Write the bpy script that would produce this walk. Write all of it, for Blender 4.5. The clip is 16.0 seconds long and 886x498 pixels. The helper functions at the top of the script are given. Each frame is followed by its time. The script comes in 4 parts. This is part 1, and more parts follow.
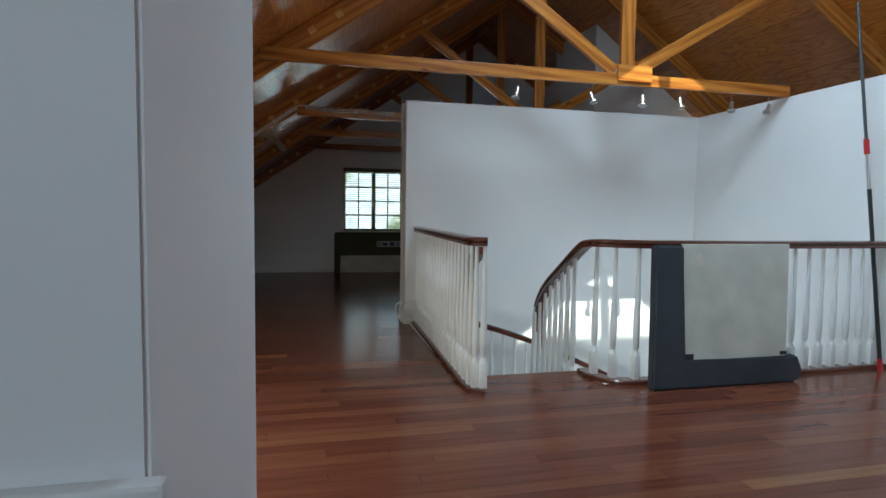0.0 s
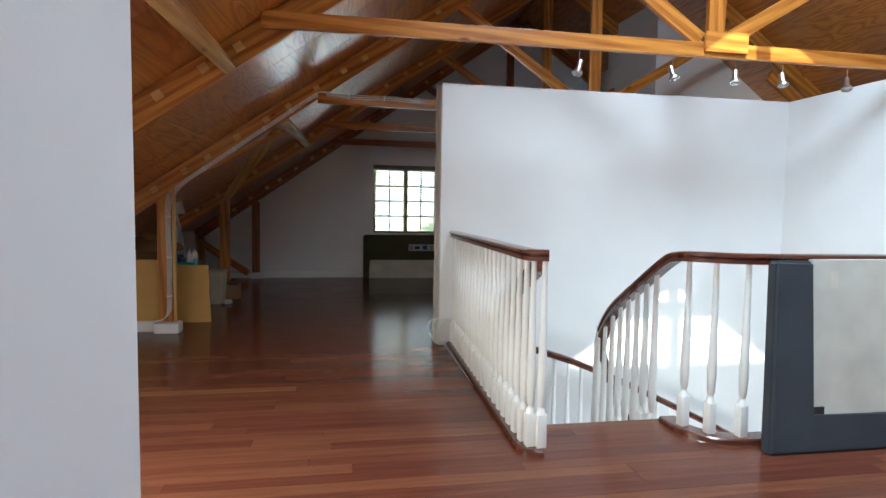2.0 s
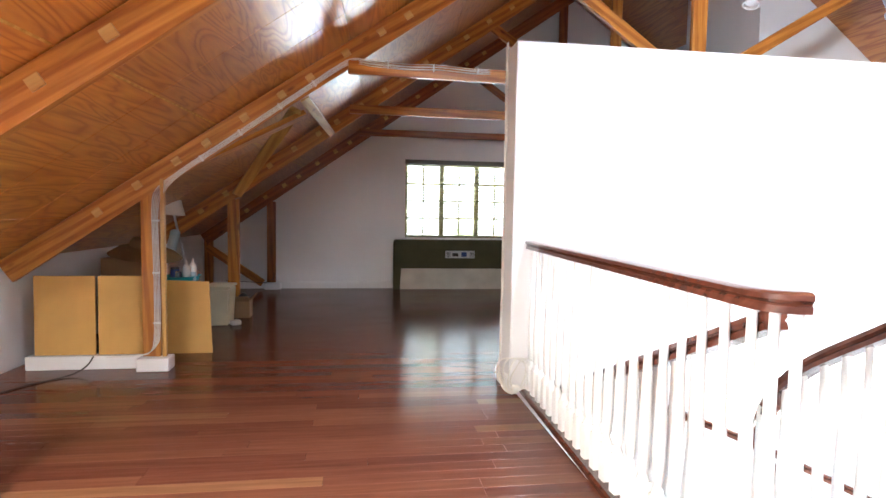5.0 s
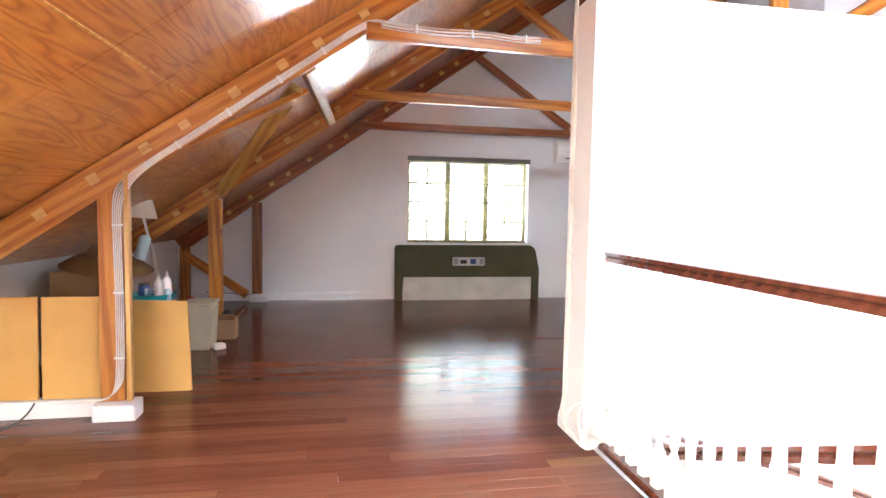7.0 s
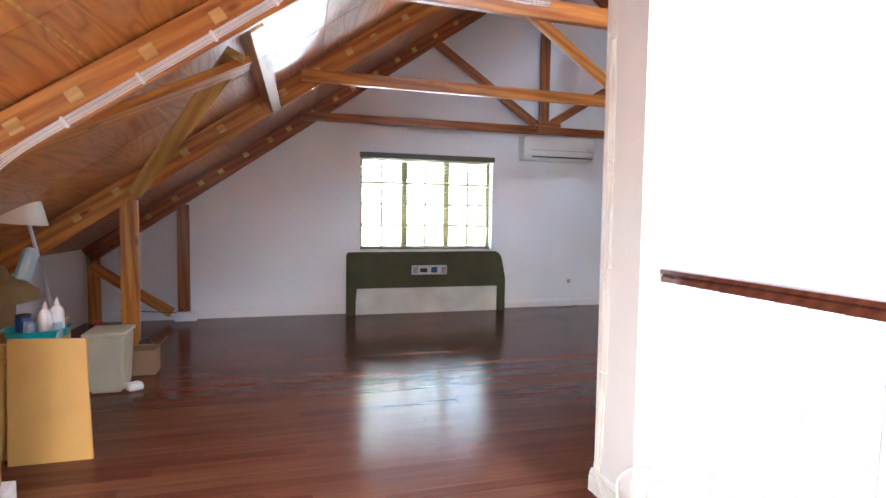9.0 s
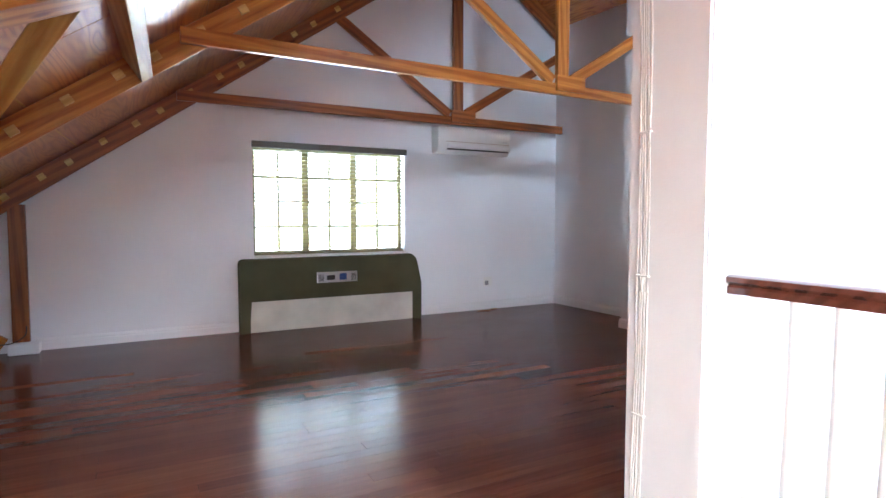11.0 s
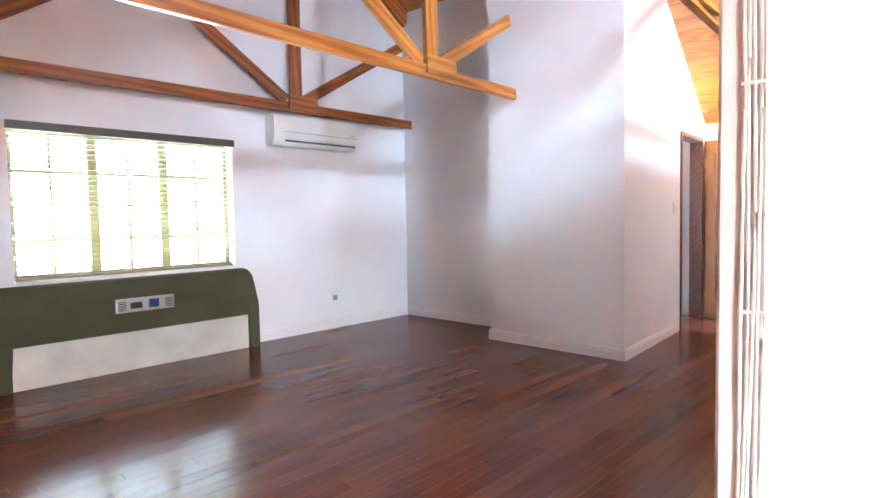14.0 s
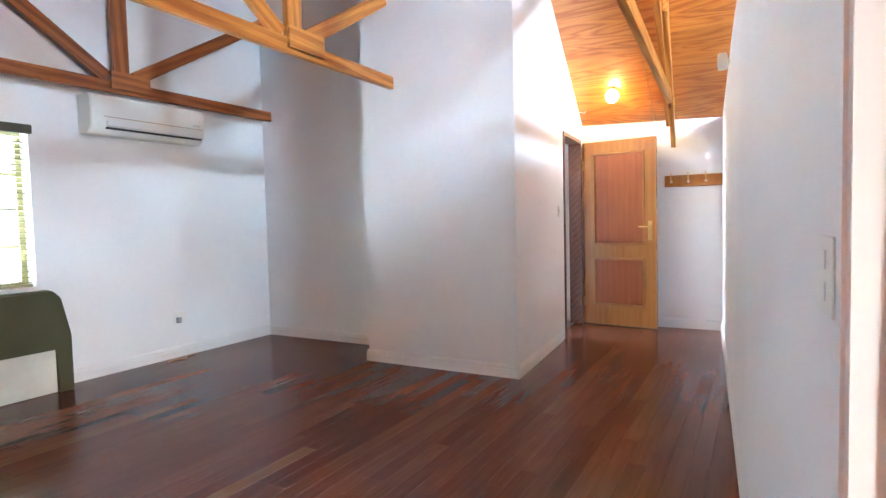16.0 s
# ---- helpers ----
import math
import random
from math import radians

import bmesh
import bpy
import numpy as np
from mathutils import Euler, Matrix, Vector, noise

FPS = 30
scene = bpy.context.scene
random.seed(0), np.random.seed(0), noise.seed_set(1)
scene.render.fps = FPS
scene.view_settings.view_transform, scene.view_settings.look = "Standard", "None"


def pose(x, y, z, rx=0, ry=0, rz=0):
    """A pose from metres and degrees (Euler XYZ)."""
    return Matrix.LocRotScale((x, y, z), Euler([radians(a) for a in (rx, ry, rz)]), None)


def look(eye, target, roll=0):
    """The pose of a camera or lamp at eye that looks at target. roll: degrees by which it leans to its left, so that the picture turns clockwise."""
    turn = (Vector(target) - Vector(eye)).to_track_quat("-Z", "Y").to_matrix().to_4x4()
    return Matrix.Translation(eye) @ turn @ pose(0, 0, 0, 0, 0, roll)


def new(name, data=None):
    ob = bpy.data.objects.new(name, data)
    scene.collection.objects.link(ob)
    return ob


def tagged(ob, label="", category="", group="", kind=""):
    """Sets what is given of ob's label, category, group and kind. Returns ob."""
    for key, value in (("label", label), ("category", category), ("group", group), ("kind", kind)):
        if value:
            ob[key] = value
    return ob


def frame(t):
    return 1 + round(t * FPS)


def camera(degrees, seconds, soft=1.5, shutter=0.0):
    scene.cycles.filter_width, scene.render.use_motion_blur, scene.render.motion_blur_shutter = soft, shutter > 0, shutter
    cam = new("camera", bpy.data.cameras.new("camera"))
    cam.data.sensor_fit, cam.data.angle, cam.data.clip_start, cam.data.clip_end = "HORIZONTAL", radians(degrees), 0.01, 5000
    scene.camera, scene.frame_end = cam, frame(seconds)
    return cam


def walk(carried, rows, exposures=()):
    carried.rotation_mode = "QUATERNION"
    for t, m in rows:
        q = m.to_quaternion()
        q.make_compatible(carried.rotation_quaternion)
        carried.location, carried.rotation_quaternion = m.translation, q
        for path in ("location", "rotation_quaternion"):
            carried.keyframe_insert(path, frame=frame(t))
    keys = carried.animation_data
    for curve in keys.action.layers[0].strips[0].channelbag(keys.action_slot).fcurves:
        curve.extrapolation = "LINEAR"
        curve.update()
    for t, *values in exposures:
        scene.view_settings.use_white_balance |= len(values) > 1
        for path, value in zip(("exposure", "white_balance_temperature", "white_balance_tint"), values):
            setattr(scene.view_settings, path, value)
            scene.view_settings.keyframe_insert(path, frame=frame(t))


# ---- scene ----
cam = camera(76.0, 16.0)
PATH = [
    (0, (0.418, 0.813, 1.19), (0.88, 2.754, 1.054), 0.8),
    (0.5, (0.459, 1.002, 1.197), (0.892, 2.95, 1.061), 0.9),
    (1, (0.511, 1.212, 1.2), (0.91, 3.167, 1.061), 0.9),
    (1.5, (0.551, 1.426, 1.197), (0.903, 3.39, 1.057), 0.9),
    (2, (0.558, 1.674, 1.206), (0.903, 3.639, 1.068), 0.9),
    (2.5, (0.557, 1.866, 1.205), (0.906, 3.83, 1.068), 1.0),
    (3, (0.556, 2.09, 1.217), (0.883, 4.059, 1.082), 1.0),
    (3.5, (0.543, 2.323, 1.214), (0.841, 4.296, 1.077), 1.0),
    (4, (0.493, 2.562, 1.222), (0.787, 4.536, 1.086), 1.1),
    (4.5, (0.458, 2.78, 1.218), (0.742, 4.755, 1.08), 1.0),
    (7, (0.148, 3.938, 1.2), (0.509, 5.901, 1.072), 1.0),
    (7.5, (0.098, 4.137, 1.21), (0.512, 6.09, 1.085), 1.1),
    (8, (0.059, 4.355, 1.211), (0.53, 6.295, 1.085), 1.1),
    (8.5, (0.044, 4.561, 1.212), (0.565, 6.488, 1.09), 1.0),
    (11, (-0.016, 5.591, 1.187), (0.939, 7.345, 1.073), 0.0),
    (11.5, (-0.032, 5.749, 1.208), (1.045, 7.43, 1.092), -0.1),
    (12, (-0.013, 5.921, 1.209), (1.151, 7.543, 1.092), -0.3),
    (12.5, (0.032, 6.076, 1.193), (1.262, 7.649, 1.083), -0.6),
    (13, (0.078, 6.239, 1.22), (1.374, 7.758, 1.104), -0.5),
    (13.5, (0.116, 6.389, 1.233), (1.501, 7.827, 1.115), -0.8),
    (14, (0.159, 6.551, 1.198), (1.626, 7.906, 1.089), -1.0),
    (14.5, (0.254, 6.69, 1.197), (1.791, 7.965, 1.092), -1.0),
    (15, (0.368, 6.815, 1.207), (1.973, 8.003, 1.095), -1.1),
    (15.5, (0.497, 6.922, 1.215), (2.178, 8.001, 1.107), -1.3),
    (16, (0.618, 7.011, 1.202), (2.359, 7.989, 1.099), -1.4),
]
EXPOSURES = [(0, 1.18, 5600, -4), (1.5, 1.84, 5750, -1), (3.5, 2.8, 5900, 4), (4.5, 3.3, 5950, 6), (7, 4.6, 5900, 8), (8.5, 4.4, 5550, 7), (11, 4.42, 5300, 7), (12.5, 4.92, 5350, 7), (14, 5.3, 5400, 7), (15, 5.15, 5400, 4), (16, 5.07, 5350, 0)]
walk(cam, [(t, look(eye, target, roll)) for t, eye, target, roll in PATH], EXPOSURES)

# ---- light ----
SUN_EL, SUN_DX = 58.2, 0.163         # degrees above the horizon; sideways drift per metre of travel
world = bpy.data.worlds.new("sky")
scene.world = world
world.use_nodes = True
wn = world.node_tree
sky = wn.nodes.new("ShaderNodeTexSky")
sky.sky_type = "NISHITA"
sky.sun_disc = False
sky.sun_elevation = radians(SUN_EL)
sky.sun_rotation = radians(189.3)
wn.nodes["Background"].inputs["Strength"].default_value = 0.05
wn.links.new(sky.outputs["Color"], wn.nodes["Background"].inputs["Color"])
sun = new("sun", bpy.data.lights.new("sun", "SUN"))
sun.data.energy, sun.data.angle, sun.data.color = 5.0, radians(0.5), (1.0, 0.9, 0.72)
sun.matrix_world = look((0, 0, 0), (SUN_DX, 1.0, -math.hypot(1, SUN_DX) * math.tan(radians(SUN_EL))))


def area(name, eye, target, w, h, watts, color):
    lamp = new(name, bpy.data.lights.new(name, "AREA"))
    lamp.data.shape, lamp.data.size, lamp.data.size_y = "RECTANGLE", w, h
    lamp.data.energy, lamp.data.color = watts, color
    lamp.matrix_world = look(eye, target)
    return lamp


area("sunlit_ground_light", (1.2, 13.15, -0.35), (1.95, 11.7, 1.4), 2.8, 1.3, 44, (0.97, 0.98, 1.0))
area("rooflight_light", (2.20, 3.69, 3.93), (2.77, 3.692, 3.11), 2.3, 0.74, 72, (0.80, 0.90, 1.0))
# added fill for the western floor; the opening round it is unseen
area("west_fill_light", (-1.50, 3.3, 1.62), (-0.80, 3.65, 0.0), 1.1, 0.6, 25, (1.0, 0.92, 0.77))
# added fill that brightens the pier from behind the walk
area("pier_fill_light", (-0.95, -1.15, 2.20), (0.1, 0.6, 1.2), 1.3, 0.75, 13, (0.86, 0.93, 1.0))
area("small_room_window_light", (6.05, 11.86, 1.4), (6.25, 9.0, 0.3), 0.85, 0.95, 8, (0.84, 0.92, 1.0))
# added fill for the stairwell; no opening lies behind it
area("stair_fill_light", (3.3, 4.34, -1.5), (3.7, 6.5, -0.5), 1.5, 1.0, 12, (1.0, 0.97, 0.92))

# ---- plan ----
SHEAR, Y1 = 0.05, 5.42                # the roof's axis leans from the y axis
TRUSS_Y = (5.42, 7.48, 9.63, 11.62)
RIDGE_U, SLOPE, KNEE_U = 3.34, 0.70, -2.2
FLOOR_S, GABLE_N = -2.2, 11.69
STUB_X, STUB_Y0, STUB_Y1, STUB_Z = 1.40, 6.636, 6.905, 2.308
RIGHT_X, END_X = 4.84, 7.02
ROOFLIGHT_Y0, ROOFLIGHT_Y1 = 3.3, 4.08


def off(y):
    return SHEAR * (y - Y1)


def ply_z(x, y):
    """Height of the underside of the roof's boards."""
    return 2.49 + SLOPE * (RIDGE_U - abs(x - off(y) - RIDGE_U) - 0.22)


# ---- materials ----
def material(name, base, rough, metal=0.0, coat=0.0, spec=0.5):
    m = bpy.data.materials.new(name)
    m.use_nodes = True
    b = m.node_tree.nodes["Principled BSDF"]
    b.inputs["Base Color"].default_value = (*base, 1)
    b.inputs["Roughness"].default_value = rough
    b.inputs["Metallic"].default_value = metal
    b.inputs["Coat Weight"].default_value = coat
    b.inputs["Coat Roughness"].default_value = 0.12
    b.inputs["Specular IOR Level"].default_value = spec
    return m, m.node_tree, b


def node(t, kind, **values):
    n = t.nodes.new(kind)
    for key, value in values.items():
        n.inputs[key].default_value = value
    return n


def ramp(t, source, stops):
    r = t.nodes.new("ShaderNodeValToRGB")
    while len(r.color_ramp.elements) < len(stops):
        r.color_ramp.elements.new(0.5)
    for e, (at, c) in zip(r.color_ramp.elements, stops):
        e.position, e.color = at, (*c, 1)
    t.links.new(source, r.inputs["Fac"])
    return r.outputs["Color"]


def mix(t, kind, fac, a, b):
    m = t.nodes.new("ShaderNodeMix")
    m.data_type, m.blend_type = "RGBA", kind
    for key, value in (("Factor", fac), ("A", a), ("B", b)):
        s = [i for i in m.inputs if i.name == key and i.type == ("VALUE" if key == "Factor" else "RGBA")][0]
        if isinstance(value, bpy.types.NodeSocket):
            t.links.new(value, s)
        else:
            s.default_value = value if key == "Factor" else (*value, 1)
    return [o for o in m.outputs if o.type == "RGBA"][0]


def relief(t, b, height, strength, distance=0.01):
    n = node(t, "ShaderNodeBump", Strength=strength, Distance=distance)
    t.links.new(height, n.inputs["Height"])
    t.links.new(n.outputs["Normal"], b.inputs["Normal"])


def coords(t, scale, seeded=True):
    """Object coordinates, scaled, and moved by the object's own random number."""
    c = t.nodes.new("ShaderNodeTexCoord")
    p = node(t, "ShaderNodeMapping", Scale=scale)
    t.links.new(c.outputs["Object"], p.inputs["Vector"])
    if seeded:
        info = t.nodes.new("ShaderNodeObjectInfo")
        mul = t.nodes.new("ShaderNodeMath")
        mul.operation = "MULTIPLY"
        mul.inputs[1].default_value = 37.0
        t.links.new(info.outputs["Random"], mul.inputs[0])
        t.links.new(mul.outputs[0], p.inputs["Location"])
    return p.outputs["Vector"]


def wood(name, dark, mid, light, rough, along=1.6, across=26.0, coat=0.3, knots=True, bump=0.12, upright=False):
    m, t, b = material(name, mid, rough, coat=coat, spec=0.35)
    grain = node(t, "ShaderNodeTexNoise", Scale=1.0, Detail=5.0, Roughness=0.62, Distortion=0.5)
    t.links.new(coords(t, (across, across, along) if upright else (along, across, across)), grain.inputs["Vector"])
    flame = node(t, "ShaderNodeTexWave", Scale=1.0, Distortion=3.5, Detail=2.0)
    flame.bands_direction = "X" if upright else "DIAGONAL"
    flame.inputs["Detail Scale"].default_value = 0.7
    t.links.new(coords(t, (5.0, 9.0, 0.4) if upright else (0.55, 9.0, 9.0)), flame.inputs["Vector"])
    broad = node(t, "ShaderNodeTexNoise", Scale=1.2, Detail=2.0)
    t.links.new(coords(t, (1, 1.5, 1.5)), broad.inputs["Vector"])
    a = ramp(t, grain.outputs["Fac"], [(0.3, dark), (0.52, mid), (0.72, light)])
    fl = ramp(t, flame.outputs["Fac"], [(0.3, light), (0.8, dark)])
    c = mix(t, "MIX", 0.2 if upright else 0.38, a, fl)
    c = mix(t, "MULTIPLY", 0.45, c, ramp(t, broad.outputs["Fac"], [(0.3, (0.62, 0.55, 0.5)), (0.7, (1, 1, 1))]))
    if knots:
        k = node(t, "ShaderNodeTexVoronoi", Scale=1.0)
        t.links.new(coords(t, (2.2, 5.5, 5.5)), k.inputs["Vector"])
        c = mix(t, "MULTIPLY", 0.9, c, ramp(t, k.outputs["Distance"], [(0.05, (0.34, 0.2, 0.12)), (0.12, (1, 1, 1))]))
    t.links.new(c, b.inputs["Base Color"])
    relief(t, b, grain.outputs["Fac"], bump, 0.004)
    return m


def plaster(name, base, rough=0.62):
    m, t, b = material(name, base, rough, spec=0.35)
    fine = node(t, "ShaderNodeTexNoise", Scale=90.0, Detail=4.0)
    broad = node(t, "ShaderNodeTexNoise", Scale=1.1, Detail=3.0)
    v = coords(t, (1, 1, 1), False)
    t.links.new(v, fine.inputs["Vector"])
    t.links.new(v, broad.inputs["Vector"])
    c = mix(t, "MULTIPLY", 1.0, base, ramp(t, broad.outputs["Fac"], [(0.3, (0.93, 0.93, 0.94)), (0.7, (1, 1, 1))]))
    t.links.new(c, b.inputs["Base Color"])
    h = mix(t, "ADD", 0.5, fine.outputs["Color"], broad.outputs["Color"])
    relief(t, b, h, 0.045, 0.01)
    return m


def cloth(name, base, rough=0.9):
    m, t, b = material(name, base, rough, spec=0.2)
    n = node(t, "ShaderNodeTexNoise", Scale=240.0, Detail=2.0)
    broad = node(t, "ShaderNodeTexNoise", Scale=3.0, Detail=3.0)
    v = coords(t, (1, 1, 1), False)
    t.links.new(v, n.inputs["Vector"])
    t.links.new(v, broad.inputs["Vector"])
    c = mix(t, "MULTIPLY", 1.0, base, ramp(t, broad.outputs["Fac"], [(0.3, (0.82, 0.82, 0.82)), (0.7, (1.1, 1.1, 1.1))]))
    t.links.new(c, b.inputs["Base Color"])
    relief(t, b, n.outputs["Fac"], 0.3, 0.002)
    return m


def plain(name, base, rough, metal=0.0, wear=0.15):
    m, t, b = material(name, base, rough, metal)
    n = node(t, "ShaderNodeTexNoise", Scale=6.0, Detail=4.0)
    t.links.new(coords(t, (1, 1, 1), False), n.inputs["Vector"])
    lo = tuple(1 - wear for _ in range(3))
    t.links.new(mix(t, "MULTIPLY", 1.0, base, ramp(t, n.outputs["Fac"], [(0.3, lo), (0.7, (1, 1, 1))])), b.inputs["Base Color"])
    return m


PINE = wood("varnished_pine", (0.24, 0.068, 0.011), (0.48, 0.175, 0.029), (0.63, 0.285, 0.056), 0.36, coat=0.08)
PALE_PINE = wood("pale_pine", (0.44, 0.22, 0.055), (0.63, 0.37, 0.105), (0.73, 0.47, 0.16), 0.42)
# darker and redder than PINE, for the northmost truss
RED_PINE = wood("dark_red_pine", (0.15, 0.04, 0.01), (0.29, 0.085, 0.02), (0.40, 0.14, 0.035), 0.35)
DARK_RAIL = wood("dark_polished_wood", (0.075, 0.022, 0.014), (0.115, 0.035, 0.022), (0.155, 0.052, 0.031), 0.26, coat=0.6, knots=False, bump=0.04)
DOOR_WOOD = wood("door_pine", (0.29, 0.115, 0.026), (0.35, 0.15, 0.035), (0.40, 0.18, 0.046), 0.35, knots=False, upright=True)
PANEL_WOOD = wood("red_door_panel", (0.25, 0.068, 0.021), (0.29, 0.084, 0.026), (0.33, 0.102, 0.033), 0.35, knots=False, upright=True)
MDF = plain("ochre_board", (0.62, 0.35, 0.09), 0.55, wear=0.1)
WALL = plaster("white_painted_plaster", (0.80, 0.80, 0.81))
TRIM = plaster("white_gloss_paint", (0.78, 0.78, 0.78), 0.4)
BALUSTER = plain("white_baluster_paint", (0.84, 0.84, 0.83), 0.35, wear=0.06)
GREY_CLOTH = cloth("slate_upholstery", (0.055, 0.062, 0.075))
OLIVE = cloth("olive_upholstery", (0.075, 0.072, 0.04))
LINEN = cloth("off_white_backing", (0.62, 0.61, 0.55))
OLIVE_PAINT = plain("olive_window_paint", (0.3, 0.265, 0.12), 0.5)
DARK_OLIVE = plain("dark_olive_paint", (0.09, 0.08, 0.055), 0.5)
SLAT = plain("olive_wooden_slat", (0.22, 0.19, 0.09), 0.5)
WHITE_PLASTIC = plain("white_plastic", (0.78, 0.78, 0.75), 0.4, wear=0.05)
CREAM_PLASTIC = plain("cream_plastic", (0.72, 0.66, 0.46), 0.45)
CABLE = plain("white_cable", (0.75, 0.74, 0.7), 0.5)
BLACK = plain("black_rubber", (0.02, 0.02, 0.02), 0.5)
STEEL = plain("brushed_steel", (0.6, 0.6, 0.62), 0.28, 1.0)
BRASS = plain("brass", (0.7, 0.5, 0.2), 0.3, 1.0)
RED = plain("red_plastic", (0.5, 0.02, 0.02), 0.4)
TEAL = plain("teal_plastic", (0.02, 0.32, 0.36), 0.4)
BLUE = plain("blue_plastic", (0.02, 0.06, 0.22), 0.4)
CARD = plain("brown_cardboard", (0.34, 0.21, 0.11), 0.8)
STRAW = cloth("straw", (0.2, 0.13, 0.06))
SHADE = plain("cream_lampshade", (0.7, 0.66, 0.58), 0.8)
TILE = plain("grey_floor_tile", (0.3, 0.3, 0.33), 0.4)
DARK_WOOD = wood("dark_door_frame", (0.06, 0.02, 0.01), (0.12, 0.04, 0.02), (0.18, 0.07, 0.03), 0.4, knots=False)


def floor_material(name, random_node, random_socket):
    """Glossy dark red hardwood; each board has a tone of its own."""
    m, t, b = material(name, (0.12, 0.04, 0.02), 0.2)
    v = coords(t, (1, 1, 1), random_node == "ShaderNodeObjectInfo")
    map1 = node(t, "ShaderNodeMapping", Scale=(2.2, 34.0, 34.0))
    t.links.new(v, map1.inputs["Vector"])
    grain = node(t, "ShaderNodeTexNoise", Scale=1.0, Detail=5.0, Roughness=0.65)
    t.links.new(map1.outputs["Vector"], grain.inputs["Vector"])
    rnd = t.nodes.new(random_node).outputs[random_socket]
    tone = ramp(t, rnd, [(0.0, (0.110, 0.034, 0.022)), (0.5, (0.140, 0.049, 0.029)), (0.92, (0.164, 0.062, 0.034)), (0.98, (0.20, 0.088, 0.044)), (1.0, (0.23, 0.112, 0.054))])
    c = mix(t, "MULTIPLY", 0.5, tone, ramp(t, grain.outputs["Fac"], [(0.3, (0.5, 0.42, 0.38)), (0.65, (1.15, 1.1, 1.05))]))
    t.links.new(c, b.inputs["Base Color"])
    smear = node(t, "ShaderNodeTexNoise", Scale=1.7, Detail=3.0)
    t.links.new(coords(t, (1, 1, 1), False), smear.inputs["Vector"])
    t.links.new(ramp(t, smear.outputs["Fac"], [(0.3, (0.14, 0.14, 0.14)), (0.7, (0.23, 0.23, 0.23))]), b.inputs["Roughness"])
    b.inputs["Specular IOR Level"].default_value = 0.17
    relief(t, b, grain.outputs["Fac"], 0.035, 0.003)
    return m


PLANK = floor_material("hardwood_board", "ShaderNodeObjectInfo", "Random")
PLANKS = floor_material("hardwood_boards", "ShaderNodeNewGeometry", "Random Per Island")


def plywood():
    m, t, b = material("varnished_plywood", (0.4, 0.17, 0.05), 0.24, coat=1.0)
    b.inputs["Coat Roughness"].default_value = 0.37
    b.inputs["Coat IOR"].default_value = 1.55
    v = coords(t, (1, 1, 1), False)
    mp = node(t, "ShaderNodeMapping", Scale=(4.6, 0.55, 4.6))
    t.links.new(v, mp.inputs["Vector"])
    swirl = node(t, "ShaderNodeTexNoise", Scale=1.0, Detail=2.0, Distortion=0.9)
    t.links.new(mp.outputs["Vector"], swirl.inputs["Vector"])
    bands = t.nodes.new("ShaderNodeMath")
    bands.operation = "MULTIPLY"
    bands.inputs[1].default_value = 11.0
    t.links.new(swirl.outputs["Fac"], bands.inputs[0])
    frac = t.nodes.new("ShaderNodeMath")
    frac.operation = "PINGPONG"
    frac.inputs[1].default_value = 0.5
    t.links.new(bands.outputs[0], frac.inputs[0])
    fine = node(t, "ShaderNodeTexNoise", Scale=1.0, Detail=4.0)
    mp2 = node(t, "ShaderNodeMapping", Scale=(60, 3, 60))
    t.links.new(v, mp2.inputs["Vector"])
    t.links.new(mp2.outputs["Vector"], fine.inputs["Vector"])
    isl = t.nodes.new("ShaderNodeNewGeometry").outputs["Random Per Island"]
    c = ramp(t, frac.outputs[0], [(0.04, (0.43, 0.135, 0.019)), (0.2, (0.56, 0.21, 0.034)), (0.5, (0.64, 0.268, 0.049))])
    c = mix(t, "MULTIPLY", 0.5, c, ramp(t, fine.outputs["Fac"], [(0.3, (0.7, 0.62, 0.55)), (0.7, (1.1, 1.08, 1.05))]))
    c = mix(t, "MULTIPLY", 0.6, c, ramp(t, isl, [(0.0, (0.72, 0.62, 0.55)), (1.0, (1.1, 1.05, 1.0))]))
    t.links.new(c, b.inputs["Base Color"])
    relief(t, b, fine.outputs["Fac"], 0.05, 0.002)
    return m


PLY = plywood()


# ---- building ----
def link(name, bm, mat, smooth=False):
    me = bpy.data.meshes.new(name)
    bmesh.ops.recalc_face_normals(bm, faces=bm.faces)
    bm.to_mesh(me)
    bm.free()
    me.materials.append(mat)
    if smooth:
        me.polygons.foreach_set("use_smooth", [True] * len(me.polygons))
        me.set_sharp_from_angle(angle=radians(40))
    return new(name, me)


def part(name, bm, mat, parent, label="", m=None, smooth=False):
    """One mesh under a thing or a part; m: its pose in the world."""
    ob = link(name, bm, mat, smooth)
    put(ob, parent, m)
    return tagged(ob, label)


def put(ob, parent, m=None):
    world_m = m if m is not None else Matrix.Identity(4)
    ob.parent = parent
    ob.matrix_parent_inverse = Matrix.Identity(4)
    ob.matrix_basis = at_world(parent).inverted() @ world_m
    return ob


def at_world(ob):
    m = ob.matrix_basis.copy()
    while ob.parent:
        ob = ob.parent
        m = ob.matrix_basis @ m
    return m


def thing(name, at, label, category, group="", kind=""):
    ob = new(name)
    ob.empty_display_size = 0.1
    ob.matrix_basis = Matrix.Translation(at)
    return tagged(ob, label, category, group, kind)


def whole(ob, label, category, group="", kind=""):
    return tagged(ob, label, category, group, kind)


